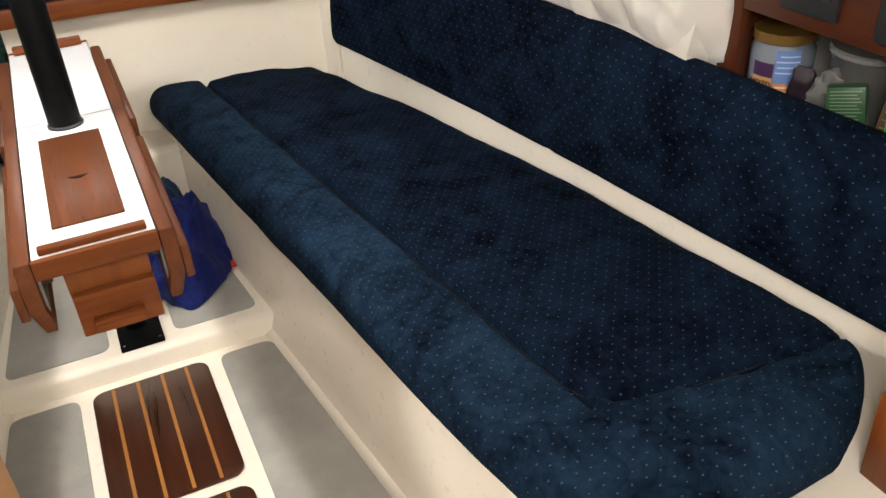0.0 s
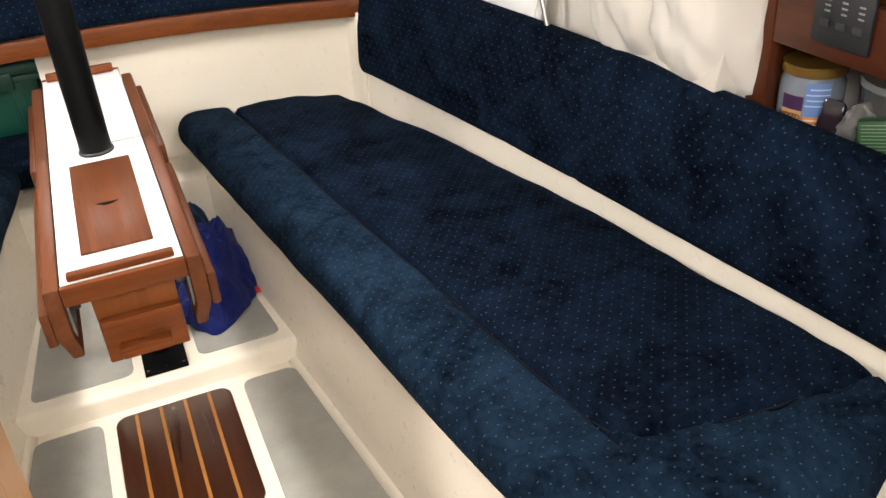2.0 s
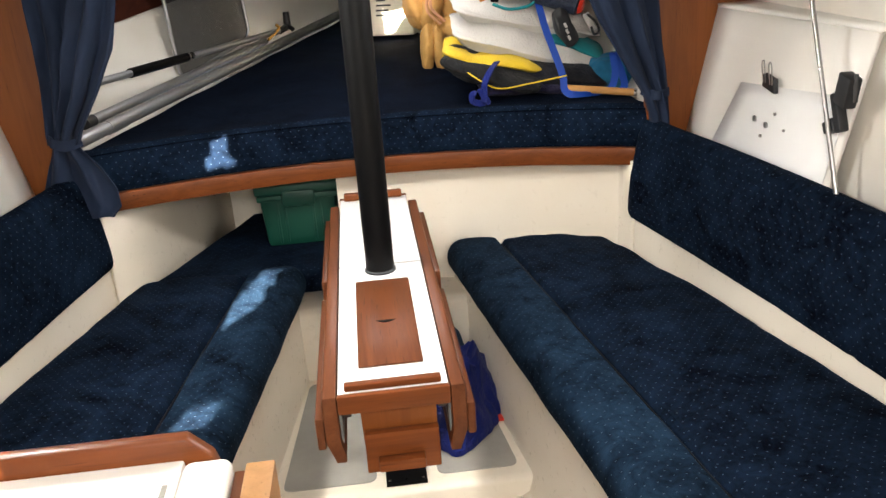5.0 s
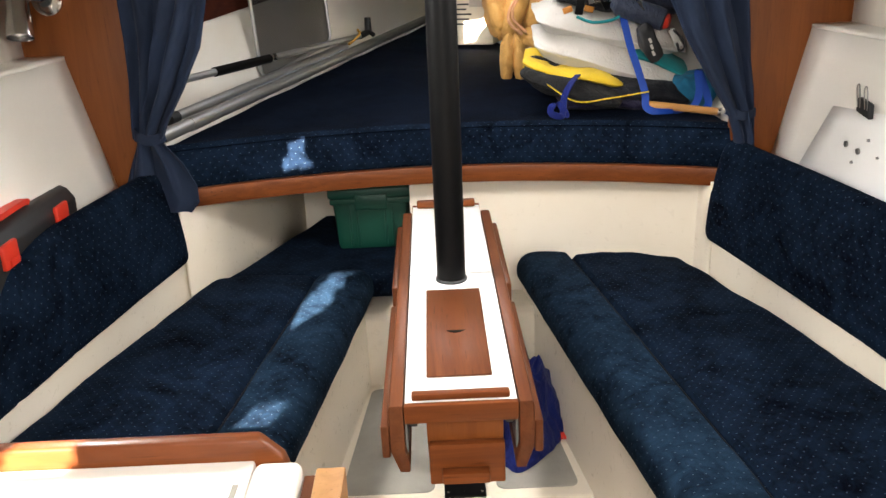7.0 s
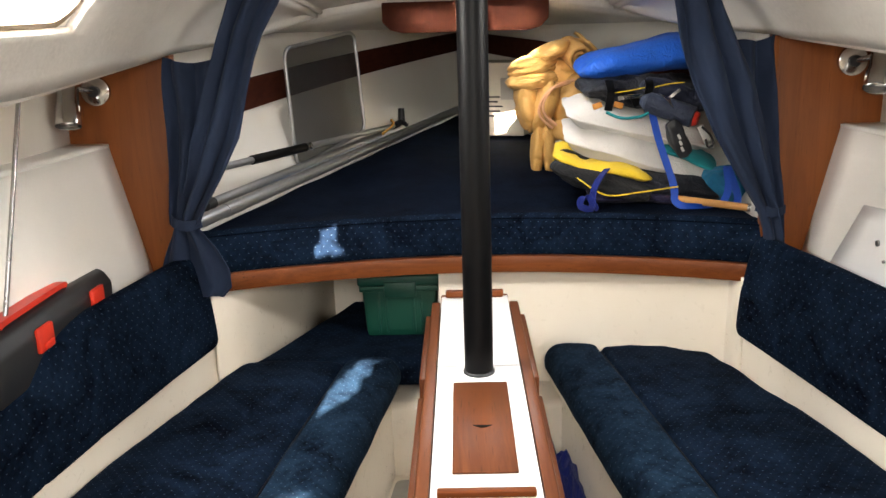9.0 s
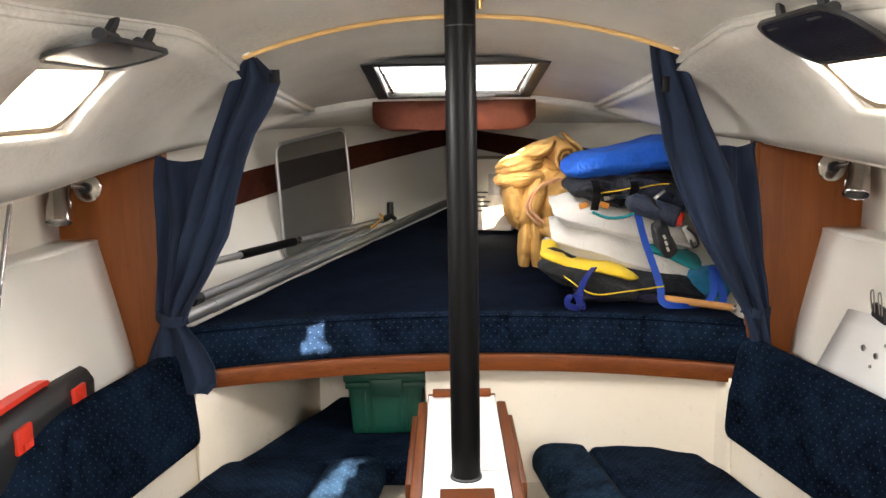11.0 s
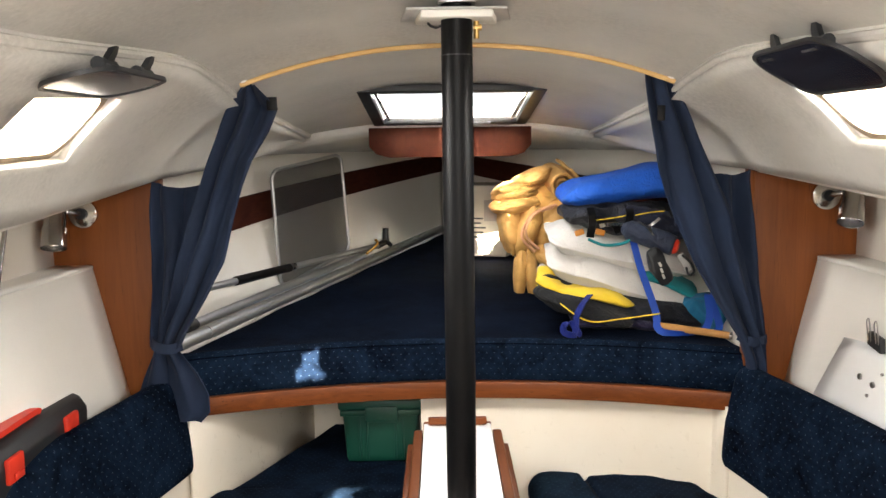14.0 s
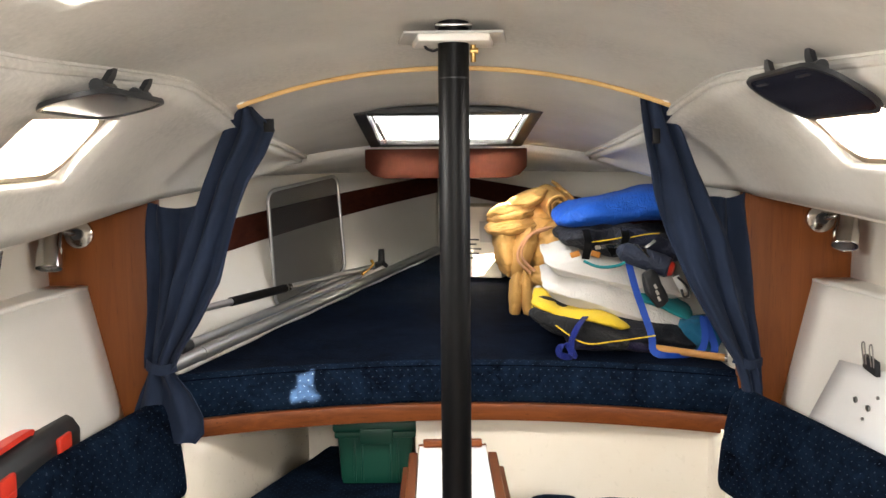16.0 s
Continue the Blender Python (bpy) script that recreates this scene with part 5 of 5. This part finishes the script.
def packet(name, c, size, turn, mat, label, seed, bar):
    """A crimped foil packet with a plain printed bar."""
    v, f = soft_box(*size, 6, 14, 18, size[0] * 0.35, 0.010)
    v = v - np.array((size[0] / 2, size[1] / 2, 0))
    v[:, 0] *= np.clip(1.1 - np.abs(v[:, 2] / size[2] * 2 - 1) ** 3, 0.2, 1)
    v = lump(v, 0.007, 26, seed)
    R = np.array(Euler((0, 0, radians(turn))).to_matrix())
    t = thing(name, *c, label, "packet", "snack packets")
    part("foil", (v @ R.T + np.array(c), f), mat, t)
    part("print", moved(box(-size[0] * 0.5 - 0.004, -size[1] * 0.3, size[2] * 0.30, -size[0] * 0.5 - 0.002, size[1] * 0.3, size[2] * 0.5, 0.0), Matrix.Translation(c) @ Matrix.Rotation(radians(turn), 4, "Z")), bar, t)


jar2 = thing("storage_jar", 1.135, -1.020, 0.786, "clear round tub with a pale rim behind snack packets", "jar")
part("jar", lathe(1.135, -1.020, [(0.058, 0.786), (0.062, 0.792), (0.064, 0.920), (0.064, 0.925)]), plain("hazy_tub_plastic", (0.055, 0.055, 0.052), 0.2), jar2)
part("lid", lathe(1.135, -1.020, [(0.066, 0.924), (0.069, 0.927), (0.069, 0.933), (0.066, 0.936), (0.058, 0.934)]), plain("hazy_rim", (0.14, 0.145, 0.14), 0.18), jar2, "pale clear rim")


def small_box(name, c, size, lean, mat, label, lines, patch):
    """A printed box leaning on the shelf, its face towards the cabin; unreadable print as bars."""
    t = thing(name, *c, label, "packet", "snack packets")
    m = pose(*c, *lean)
    part("box", moved(box(-size[0], -size[1] / 2, 0.0, 0.0, size[1] / 2, size[2], 0.003), m), mat, t)
    for k in range(lines):
        w = size[1] * (0.40 - 0.06 * ((k * 5) % 3))
        z = size[2] * (0.92 - 0.52 * k / lines)
        part("print_bar", moved(box(-size[0] - 0.0008, -w, z, -size[0] - 0.0002, size[1] * 0.40, z + 0.0013, 0.0), m), patch, t)
    part("print_block", moved(box(-size[0] - 0.0010, -size[1] * 0.05, size[2] * 0.04, -size[0] - 0.0002, size[1] * 0.42, size[2] * 0.26, 0.0), m), flat("pale_green_block", (0.26, 0.28, 0.18)), t)


small_box("snack_packet", (1.072, -1.048, 0.806), (0.028, 0.054, 0.090), (-9, 6, 34), plain("green_card", (0.010, 0.058, 0.016), 0.35), "dark green printed snack box on the shelf", 9, flat("pale_print", (0.16, 0.22, 0.14)))
small_box("brown_packet", (1.085, -1.112, 0.802), (0.026, 0.050, 0.092), (6, 4, 22), plain("brown_foil", (0.085, 0.042, 0.016), 0.4), "brown printed snack box on the shelf", 4, flat("tan_print", (0.38, 0.25, 0.09)))
packet("dark_packet", (1.062, -0.955, 0.798), (0.026, 0.034, 0.100), 20, plain("dark_foil", (0.020, 0.014, 0.020), 0.15), "dark glossy foil packet on the shelf", 4, flat("violet_print", (0.06, 0.045, 0.08)))
FILM = plain("crinkled_film", (0.13, 0.125, 0.12), 0.12, vary=0.5, scale=90)
puff("plastic_bag", (1.070, -0.996, 0.848), (0.030, 0.050, 0.110), (0, 0, 20), FILM, "crinkled clear plastic bag standing on the shelf", "bag", 0.014, 34, 0.3, n=20, seed=12)
puff("plastic_bag", (1.062, -1.075, 0.812), (0.04, 0.10, 0.05), (0, 0, 0), FILM, "crumpled clear plastic bag on the shelf", "bag", 0.018, 34, 0.3, n=22, seed=6)
tb = thing("green_tube", 1.05, -1.19, 0.786, "bright green plastic tube standing on the shelf", "tube")
part("tube", tube([(1.05, -1.135, 0.786), (1.05, -1.130, 0.94)], 0.009, 12), plain("bright_green", (0.02, 0.42, 0.06), 0.35), tb)


# the cabinet stands behind the backrest, against the hull
OUT = Matrix.Translation((0.057, -1.92, 1.39)) @ Matrix.Diagonal((1.16, 1.16, 1.16, 1)) @ Matrix.Translation((-0.057, 1.89, -1.39))
for ob in [o for o in scene.objects if o.parent is None and o.name.split(".")[0] in ("shelf_cabinet", "snack_jar", "storage_jar", "snack_packet", "brown_packet", "dark_packet", "plastic_bag", "green_tube")]:
    ob.matrix_basis = OUT @ ob.matrix_basis


# ---- galley ----
def galley():
    t = thing("galley_unit", -0.6, -1.45, 0, "white galley counter with teak rail and oak end panel", "galley counter")
    part("body", box(-1.15, -2.20, 0.0, -0.188, -1.040, 0.855, 0.004), LINER, t)
    part("worktop", box(-1.15, -2.20, 0.856, -0.246, -1.026, 0.897, 0.004), PANELW, t, "white moulded worktop")
    part("rim", box(-0.2455, -2.20, 0.850, -0.190, -1.036, 0.903, 0.012, 4), PANELW, t, "white rounded worktop edge")
    part("groove", box(-0.262, -2.0, 0.8972, -0.256, -1.075, 0.8985, 0.0), GREY, t)
    part("fiddle", prism([(-1.0, 0.86), (-0.205, 0.86), (-0.215, 0.895), (-0.242, 0.922), (-1.0, 0.922)], -1.025, -1.004, "y", 0.004), TEAKX, t, "oiled teak fiddle rail")
    part("filler", box(-0.1885, -2.0, 0.30, -0.1725, -1.048, 0.888, 0.002), TEAK, t, "dark teak filler strip")
    part("end_panel", box(-0.172, -2.0, 0.0, -0.140, -1.060, 0.905, 0.0015), OAK, t, "pale oak veneered end panel")


galley()
lk = thing("aft_locker", 1.02, -1.5, 0.336, "teak-edged locker front aft of the settee", "locker")
part("front", box(0.992, -1.75, 0.336, 1.03, -1.285, 0.505, 0.004), TEAKZ, lk)
part("top_edge", box(0.975, -1.75, 0.582, 1.05, -1.285, 0.620, 0.006), TEAK, lk)
part("panel", box(1.005, -1.75, 0.5055, 1.045, -1.290, 0.5815, 0.002), PANELW, lk, "white panel")


# ---- gear on the fore berth, port side ----
def pole(pts, r, mat, name, label, group="tubes"):
    t = thing(name, *pts[0], label, "pole", group)
    part("tube", tube(pts, r, 18), mat, t)
    return t


p1 = pole([(-0.842, 0.65, 0.919), (-0.045, 2.98, 1.022)], 0.021, ALU, "aluminium_pole", "grey anodised aluminium pole lying on the berth")
part("collar", tube([(-0.79, 0.80, 0.9255), (-0.76, 0.89, 0.9295)], 0.023, 18), ALU, p1)
p2 = pole([(-0.845, 0.86, 0.942), (-0.403, 2.05, 1.004)], 0.016, ALU, "aluminium_pole", "slim aluminium pole lying beside another")
part("end_cap", tube([(-0.857, 0.81, 0.9405), (-0.845, 0.86, 0.942)], 0.019, 18), BPLAS, p2, "black end cap")
s0, e0 = Vector((-0.830, 0.835, 1.054)), Vector((-0.336, 2.05, 1.044))
hook = pole([s0, e0], 0.012, ALU, "boat_hook", "telescopic boat hook with black foam grip", "")
part("grip", tube([s0.lerp(e0, 0.165), s0.lerp(e0, 0.425)], 0.016, 18), BLACK, hook, "black foam grip")
part("ferrule", tube([s0.lerp(e0, 0.425), s0.lerp(e0, 0.455)], 0.014, 18), STEEL, hook)
hd_ = part("hook_head", tube([e0, e0 + Vector((0.035, 0.05, 0.012)), e0 + Vector((0.035, 0.05, 0.075))], [0.015, 0.018, 0.014], 12), BPLAS, hook, "black plastic hook head")
part("barb", tube([e0 + Vector((0.03, 0.05, 0.02)), e0 + Vector((0.06, 0.02, 0.0))], 0.010, 10), BPLAS, hd_)
part("lashing", tube(smooth_path([e0 + Vector((-0.04, -0.12, -0.02)), e0 + Vector((0.0, -0.02, 0.01)), e0 + Vector((-0.01, 0.02, 0.025))], 5), 0.006, 8), plain("amber_cord", (0.6, 0.32, 0.05), 0.7), hook, "amber cord lashing")


def bug_screen():
    t = thing("insect_screen", -0.57, 1.7, 0.96, "insect screen with aluminium frame leaning on the hull", "screen")
    A, B, C, D = Vector((-0.705, 1.50, 1.412)), Vector((-0.478, 1.90, 1.468)), Vector((-0.450, 1.90, 1.045)), Vector((-0.684, 1.50, 0.948))

    def at(u, w):
        return D.lerp(C, u).lerp(A.lerp(B, u), w)
    loop = [at(u, w) for u, w in round_rect(0, 0, 1, 1, 0.09, 5)]
    part("frame", tube(loop + [loop[0]], 0.0075, 10), ALU, t, "bright aluminium frame")
    part("mesh", sheet([[at(u, w) for w in np.linspace(0.01, 0.99, 8)] for u in np.linspace(0.01, 0.99, 8)]), MESH, t, "grey insect mesh")


bug_screen()


# ---- gear on the fore berth, starboard side ----
cb = thing("carton", 0.21, 2.32, 0.965, "tan printed carton standing in the bow", "carton")
part("box", moved(box(-0.13, -0.15, 0.0, 0.13, 0.15, 0.34, 0.006), pose(0.19, 2.34, 0.968, 0, 0, -18)), CARD, cb)
for i in range(5):
    part("print_bar", moved(box(-0.045 + 0.002 * i, -0.153, 0.09 + i * 0.022, -0.045 + 0.05 + 0.012 * (i % 3), -0.1515, 0.098 + i * 0.022, 0.0), pose(0.19, 2.34, 0.968, 0, 0, -18)), INK, cb)
part("print_block", moved(box(0.02, -0.153, 0.17, 0.10, -0.1515, 0.27, 0.0), pose(0.19, 2.34, 0.968, 0, 0, -18)), flat("grey_print", (0.38, 0.34, 0.29)), cb)

# golden quilt: a rolled heap with gathered seams
q = thing("sleeping_bag", 0.32, 1.62, 0.93, "golden quilted sleeping bag rolled into a heap", "sleeping bag")


def quilt(c, size, rot, seed, baffles, puff_=0.10, wave=0.12):
    """A stuffed fold: rounded baffles between stitched lines, pulled about unevenly."""
    nu, nv = 72, 60
    turn = Euler([radians(k) for k in rot]).to_matrix()
    rows = []
    for i in range(nu + 1):
        a = 2 * math.pi * i / nu
        r = []
        for j in range(nv + 1):
            b = math.pi * j / nv
            e = Vector((math.cos(a), math.sin(a), b))
            bend = 0.9 * noise.noise(Vector((e.x * 1.3, e.y * 1.3, b * 0.9 + seed)))
            ridge = abs(math.sin(baffles * 0.5 * b + 2.2 * bend)) ** 0.55
            fold = 1 + puff_ * (ridge - 0.8) + wave * noise.noise(Vector((e.x * 1.7, e.y * 1.7, b * 1.3 + seed))) - 0.05 * abs(noise.noise(Vector((e.x * 4.5, e.y * 4.5, b * 4 + seed))))
            p = Vector((math.sin(b) ** 0.72 * e.x * size[0], math.sin(b) ** 0.72 * e.y * size[1], math.cos(b) * size[2])) * fold
            r.append(Vector(c) + turn @ p)
        rows.append(r)
    return sheet(rows)


def coil(c, r0, turns_, length, rot, seed):
    """A rolled end: a spiral of padded cloth, open to the front."""
    turn = Euler([radians(k) for k in rot]).to_matrix()
    rows = []
    for k in np.linspace(0, 1, 90):
        a = turns_ * 2 * math.pi * k
        rr = r0 * (0.18 + 0.82 * k)
        row = []
        for q in np.linspace(0, 1, 16):
            wob = 1 + 0.10 * noise.noise(Vector((math.cos(a) * 2, math.sin(a) * 2, q * 2 + seed + k)))
            lip = 0.018 * (1 - k) * (1 - q)
            row.append(Vector(c) + turn @ Vector((rr * wob * math.cos(a), (q - 0.5) * length + lip, rr * wob * math.sin(a))))
        rows.append(row)
    return sheet(rows)


part("main_fold", quilt((0.335, 1.66, 1.225), (0.145, 0.14, 0.150), (8, 12, 0), 0.3, 7, 0.07), GOLD, q)
part("upper_fold", quilt((0.265, 1.60, 1.315), (0.105, 0.12, 0.045), (0, -12, 0), 4.0, 4, 0.10), GOLD, q)
part("upper_fold", quilt((0.260, 1.57, 1.262), (0.108, 0.11, 0.036), (0, -8, 4), 5.1, 4, 0.10), GOLD, q)
part("upper_fold", quilt((0.330, 1.58, 1.370), (0.085, 0.10, 0.034), (0, -22, 0), 5.7, 3, 0.10), GOLD, q)
thick(part("rolled_end", coil((0.425, 1.56, 1.362), 0.062, 2.2, 0.16, (14, 0, 14), 2.0), GOLD, q), 0.012, 0)
part("roll", quilt((0.440, 1.66, 1.345), (0.062, 0.10, 0.066), (0, 20, 10), 2.0, 4, 0.06), GOLD, q)
part("belly", quilt((0.418, 1.555, 1.185), (0.078, 0.085, 0.112), (0, 32, 0), 6.0, 2, 0.02, 0.08), GOLD, q)
part("side_fold", quilt((0.240, 1.555, 1.165), (0.052, 0.085, 0.105), (0, -8, 0), 7.2, 9, 0.10, 0.10), GOLD, q)
part("side_fold", quilt((0.300, 1.525, 1.165), (0.050, 0.07, 0.105), (0, 20, 0), 7.9, 3, 0.04, 0.08), GOLD, q)
part("flap", quilt((0.272, 1.50, 0.995), (0.030, 0.05, 0.098), (0, 4, 0), 8.0, 9, 0.10, 0.12), GOLD, q)
part("flap", quilt((0.315, 1.495, 1.000), (0.030, 0.05, 0.100), (0, -4, 0), 8.6, 9, 0.10, 0.12), GOLD, q)
part("flap", quilt((0.392, 1.50, 1.052), (0.082, 0.06, 0.042), (0, 24, 0), 9.0, 5, 0.08), GOLD, q)
part("lining", quilt((0.352, 1.445, 1.005), (0.022, 0.02, 0.032), (0, 0, 0), 3.0, 3, 0.05), PILLOW, q, "white lining")
zip_ = smooth_path([(0.406, 1.470, 1.262), (0.331, 1.462, 1.238), (0.290, 1.455, 1.185), (0.288, 1.452, 1.137), (0.335, 1.450, 1.090)], 8)
for d in (-0.009, 0.006):
    part("binding", tube([p + Vector((d, 0.004, d * 0.6)) for p in zip_], 0.0065, 8), ROSE, q, "faded pinkish binding tape")

# tote with pillows strapped on it
bag = thing("tote_bag", 0.58, 1.15, 0.90, "black and yellow tote bag lying on the berth", "bag")
puff("base", (0.60, 1.13, 0.945), (0.56, 0.46, 0.095), (0, 7, -6), DARKF, "", "", 0.016, 6, 0.2, under=bag, seed=1)
puff("yellow_panel", (0.455, 1.06, 1.010), (0.35, 0.30, 0.042), (4, 14, -8), YELLOW, "bright yellow nylon panel", "", 0.014, 7, 0.2, under=bag, seed=3)
puff("dark_panel", (0.440, 0.955, 0.982), (0.34, 0.20, 0.050), (14, 17, -14), cloth("charcoal_nylon", (0.006, 0.006, 0.007), 0.3, crease=0.6), "charcoal nylon panel", "", 0.010, 8, 0.2, under=bag, seed=5)
part("piping", tube(smooth_path([(0.276, 0.975, 1.036), (0.345, 0.880, 0.988), (0.43, 0.838, 0.938), (0.53, 0.832, 0.944), (0.66, 0.835, 0.960)], 6), 0.0024, 6), YELLOW, bag, "yellow piping")
puff("lower_fold", (0.57, 0.965, 0.915), (0.36, 0.16, 0.04), (4, 3, -3), cloth("purple_navy", (0.012, 0.009, 0.035), crease=0.7), "", "", 0.012, 9, 0.25, under=bag, seed=9)
puff("pillow", (0.600, 1.17, 1.035), (0.55, 0.42, 0.150), (6, 16, -4), PILLOW, "white cotton pillow squeezed under straps", "pillow", 0.009, 6, 0.13, "pillows", 40, 11, taper=0.86)
puff("pillow", (0.590, 1.20, 1.130), (0.51, 0.40, 0.135), (6, 13, -2), PILLOW, "white cotton pillow on top of another", "pillow", 0.009, 6, 0.13, "pillows", 40, 14, taper=0.86)
puff("teal_towel", (0.745, 1.05, 1.035), (0.20, 0.16, 0.035), (10, 24, -8), TEAL, "teal cloth tucked beside the pillows", "towel", 0.010, 9, 0.25, seed=15)
vest = thing("life_vest", 0.62, 1.22, 1.20, "black and navy life vest folded on the pillows", "life vest")
puff("body", (0.615, 1.22, 1.242), (0.44, 0.36, 0.100), (4, 5, 0), DARKF, "", "", 0.028, 9, 0.25, under=vest, seed=21)
puff("collar", (0.70, 1.06, 1.235), (0.26, 0.11, 0.070), (0, 14, -6), cloth("navy_nylon", (0.009, 0.013, 0.036), rough=0.6, crease=0.7), "", "", 0.016, 12, 0.3, under=vest, seed=23)
roll_ = part("rolled_pocket", tube([(0.575, 1.00, 1.222), (0.59, 0.985, 1.215), (0.70, 0.935, 1.178), (0.722, 0.925, 1.168), (0.728, 0.922, 1.166)], [0.018, 0.034, 0.036, 0.034, 0.026], 20), cloth("slate_navy_nylon", (0.018, 0.026, 0.052), rough=0.55, crease=0.6), vest, "slate navy rolled pocket")
part("reflector", tube([(0.726, 0.920, 1.166), (0.736, 0.915, 1.163)], [0.027, 0.020], 20), RED, roll_, "round red reflector")
part("tape", ribbon(smooth_path([(0.628, 0.985, 1.240), (0.640, 0.945, 1.232), (0.662, 0.925, 1.205)], 5), 0.020, 0.002, (1, 0.3, -0.3)), STEEL, roll_, "silver reflective tape")
pouch = puff("pouch", (0.672, 0.915, 1.105), (0.060, 0.045, 0.125), (0, -28, 0), BPLAS, "black rubbery pouch", "", 0.010, 16, 0.3, under=vest, n=16, seed=25)
for k in range(3):
    part("print_bar", moved(box(-0.004, -0.001, -0.008, 0.004, 0.001, 0.008, 0.0), pose(0.670 + 0.006 * k, 0.884, 1.112 - 0.020 * k, 0, -28, 0)), PILLOW, pouch, "pale print bar")
part("clip_tag", moved(box(-0.011, -0.006, -0.032, 0.011, 0.006, 0.032, 0.004), pose(0.755, 0.905, 1.115, 0, -28, 0)), plain("grey_tag", (0.50, 0.49, 0.46), 0.35), vest, "grey plastic tag")
part("clip_loop", tube(smooth_path([(0.745, 0.90, 1.14), (0.772, 0.897, 1.115), (0.784, 0.897, 1.085), (0.768, 0.897, 1.075), (0.758, 0.897, 1.10)], 5), 0.004, 8), BPLAS, vest)
for xa, za, xb, zb in ((0.47, 1.285, 0.462, 1.190), (0.60, 1.292, 0.585, 1.215), (0.505, 1.255, 0.56, 1.205)):
    part("vest_strap", ribbon(smooth_path([(xa, 1.055, za), ((xa + xb) / 2 + 0.004, 1.005, (za + zb) / 2 + 0.012), (xb, 1.005, zb)], 5), 0.026, 0.004, (1, 0.1, 0.1)), BLACK, vest, "black webbing")
part("edge_tape", tube(smooth_path([(0.485, 1.022, 1.246), (0.54, 1.012, 1.254), (0.585, 1.010, 1.262)], 6), 0.0022, 6), YELLOW, vest, "pale yellow edge tape")
part("edge_tape", tube(smooth_path([(0.615, 1.010, 1.262), (0.66, 1.0, 1.272), (0.71, 1.0, 1.276)], 6), 0.0022, 6), YELLOW, vest)
part("silver_tape", ribbon(smooth_path([(0.495, 1.008, 1.228), (0.53, 1.0, 1.234), (0.575, 0.998, 1.236)], 6), 0.014, 0.003, (0, -0.3, 1)), STEEL, vest, "silver reflective tape")
part("silver_tape", ribbon(smooth_path([(0.640, 0.985, 1.216), (0.665, 0.975, 1.235), (0.690, 0.975, 1.255)], 6), 0.010, 0.003, (0.6, -0.3, -0.5)), STEEL, vest)
for x in (0.428, 0.498):
    part("tab", moved(box(-0.016, -0.004, -0.010, 0.016, 0.004, 0.010, 0.003), pose(x, 1.015, 1.206, 0, -18 if x < 0.45 else 16, 0)), plain("orange_tab", (0.50, 0.19, 0.02), 0.5), vest, "orange tab")
part("cord", tube(smooth_path([(0.455, 0.995, 1.185), (0.50, 0.97, 1.168), (0.555, 0.955, 1.172), (0.585, 0.95, 1.185)], 6), 0.005, 8), TEAL, vest, "teal cord")
puff("blue_bag", (0.640, 1.26, 1.352), (0.50, 0.34, 0.110), (3, -9, 0), BLUEN, "bright blue nylon stuff bag on the heap", "bag", 0.014, 6, 0.3, seed=31)
strap = thing("webbing_strap", 0.66, 0.93, 0.9, "bright blue webbing strap round the pillows", "strap", "straps")
part("webbing", ribbon(smooth_path([(0.598, 0.985, 1.200), (0.615, 0.93, 1.10), (0.632, 0.885, 1.03), (0.652, 0.855, 0.956), (0.655, 0.845, 0.912), (0.68, 0.83, 0.897), (0.735, 0.825, 0.895), (0.80, 0.83, 0.905), (0.825, 0.85, 0.950), (0.829, 0.89, 1.01), (0.845, 0.86, 0.96), (0.852, 0.835, 0.915), (0.835, 0.82, 0.896)], 7), 0.023, 0.004, (1, -0.15, 0.3)), BLUEW, strap)
strap2 = thing("webbing_strap", 0.38, 0.9, 0.9, "royal blue carrying strap looped on the berth", "strap", "straps")
part("webbing", ribbon(smooth_path([(0.445, 0.90, 1.012), (0.415, 0.855, 0.992), (0.392, 0.835, 0.955), (0.388, 0.825, 0.920), (0.395, 0.815, 0.899), (0.372, 0.82, 0.897), (0.350, 0.83, 0.905), (0.352, 0.835, 0.925), (0.375, 0.83, 0.932), (0.386, 0.82, 0.915), (0.380, 0.815, 0.897)], 7), 0.021, 0.004, (0.75, -0.3, 0.2)), BLUEF, strap2)
puff("net_bag", (0.845, 0.955, 0.945), (0.16, 0.15, 0.10), (0, 10, 0), cloth("turquoise_mesh", (0.01, 0.16, 0.30), 0.6, weave=160), "turquoise mesh bag stuffed beside the tote", "bag", 0.020, 12, 0.3, seed=41)
st = thing("flag_stick", 0.80, 0.82, 0.9, "short varnished wooden stick with a metal tip", "stick")
part("stick", tube([(0.66, 0.86, 0.915), (0.865, 0.775, 0.899)], 0.012, 14), wood("pale_stick", (0.55, 0.28, 0.09), (0.42, 0.20, 0.06), 0), st)
part("tip", tube([(0.865, 0.775, 0.899), (0.873, 0.7715, 0.8985)], 0.0125, 14), STEEL, st, "metal tip")
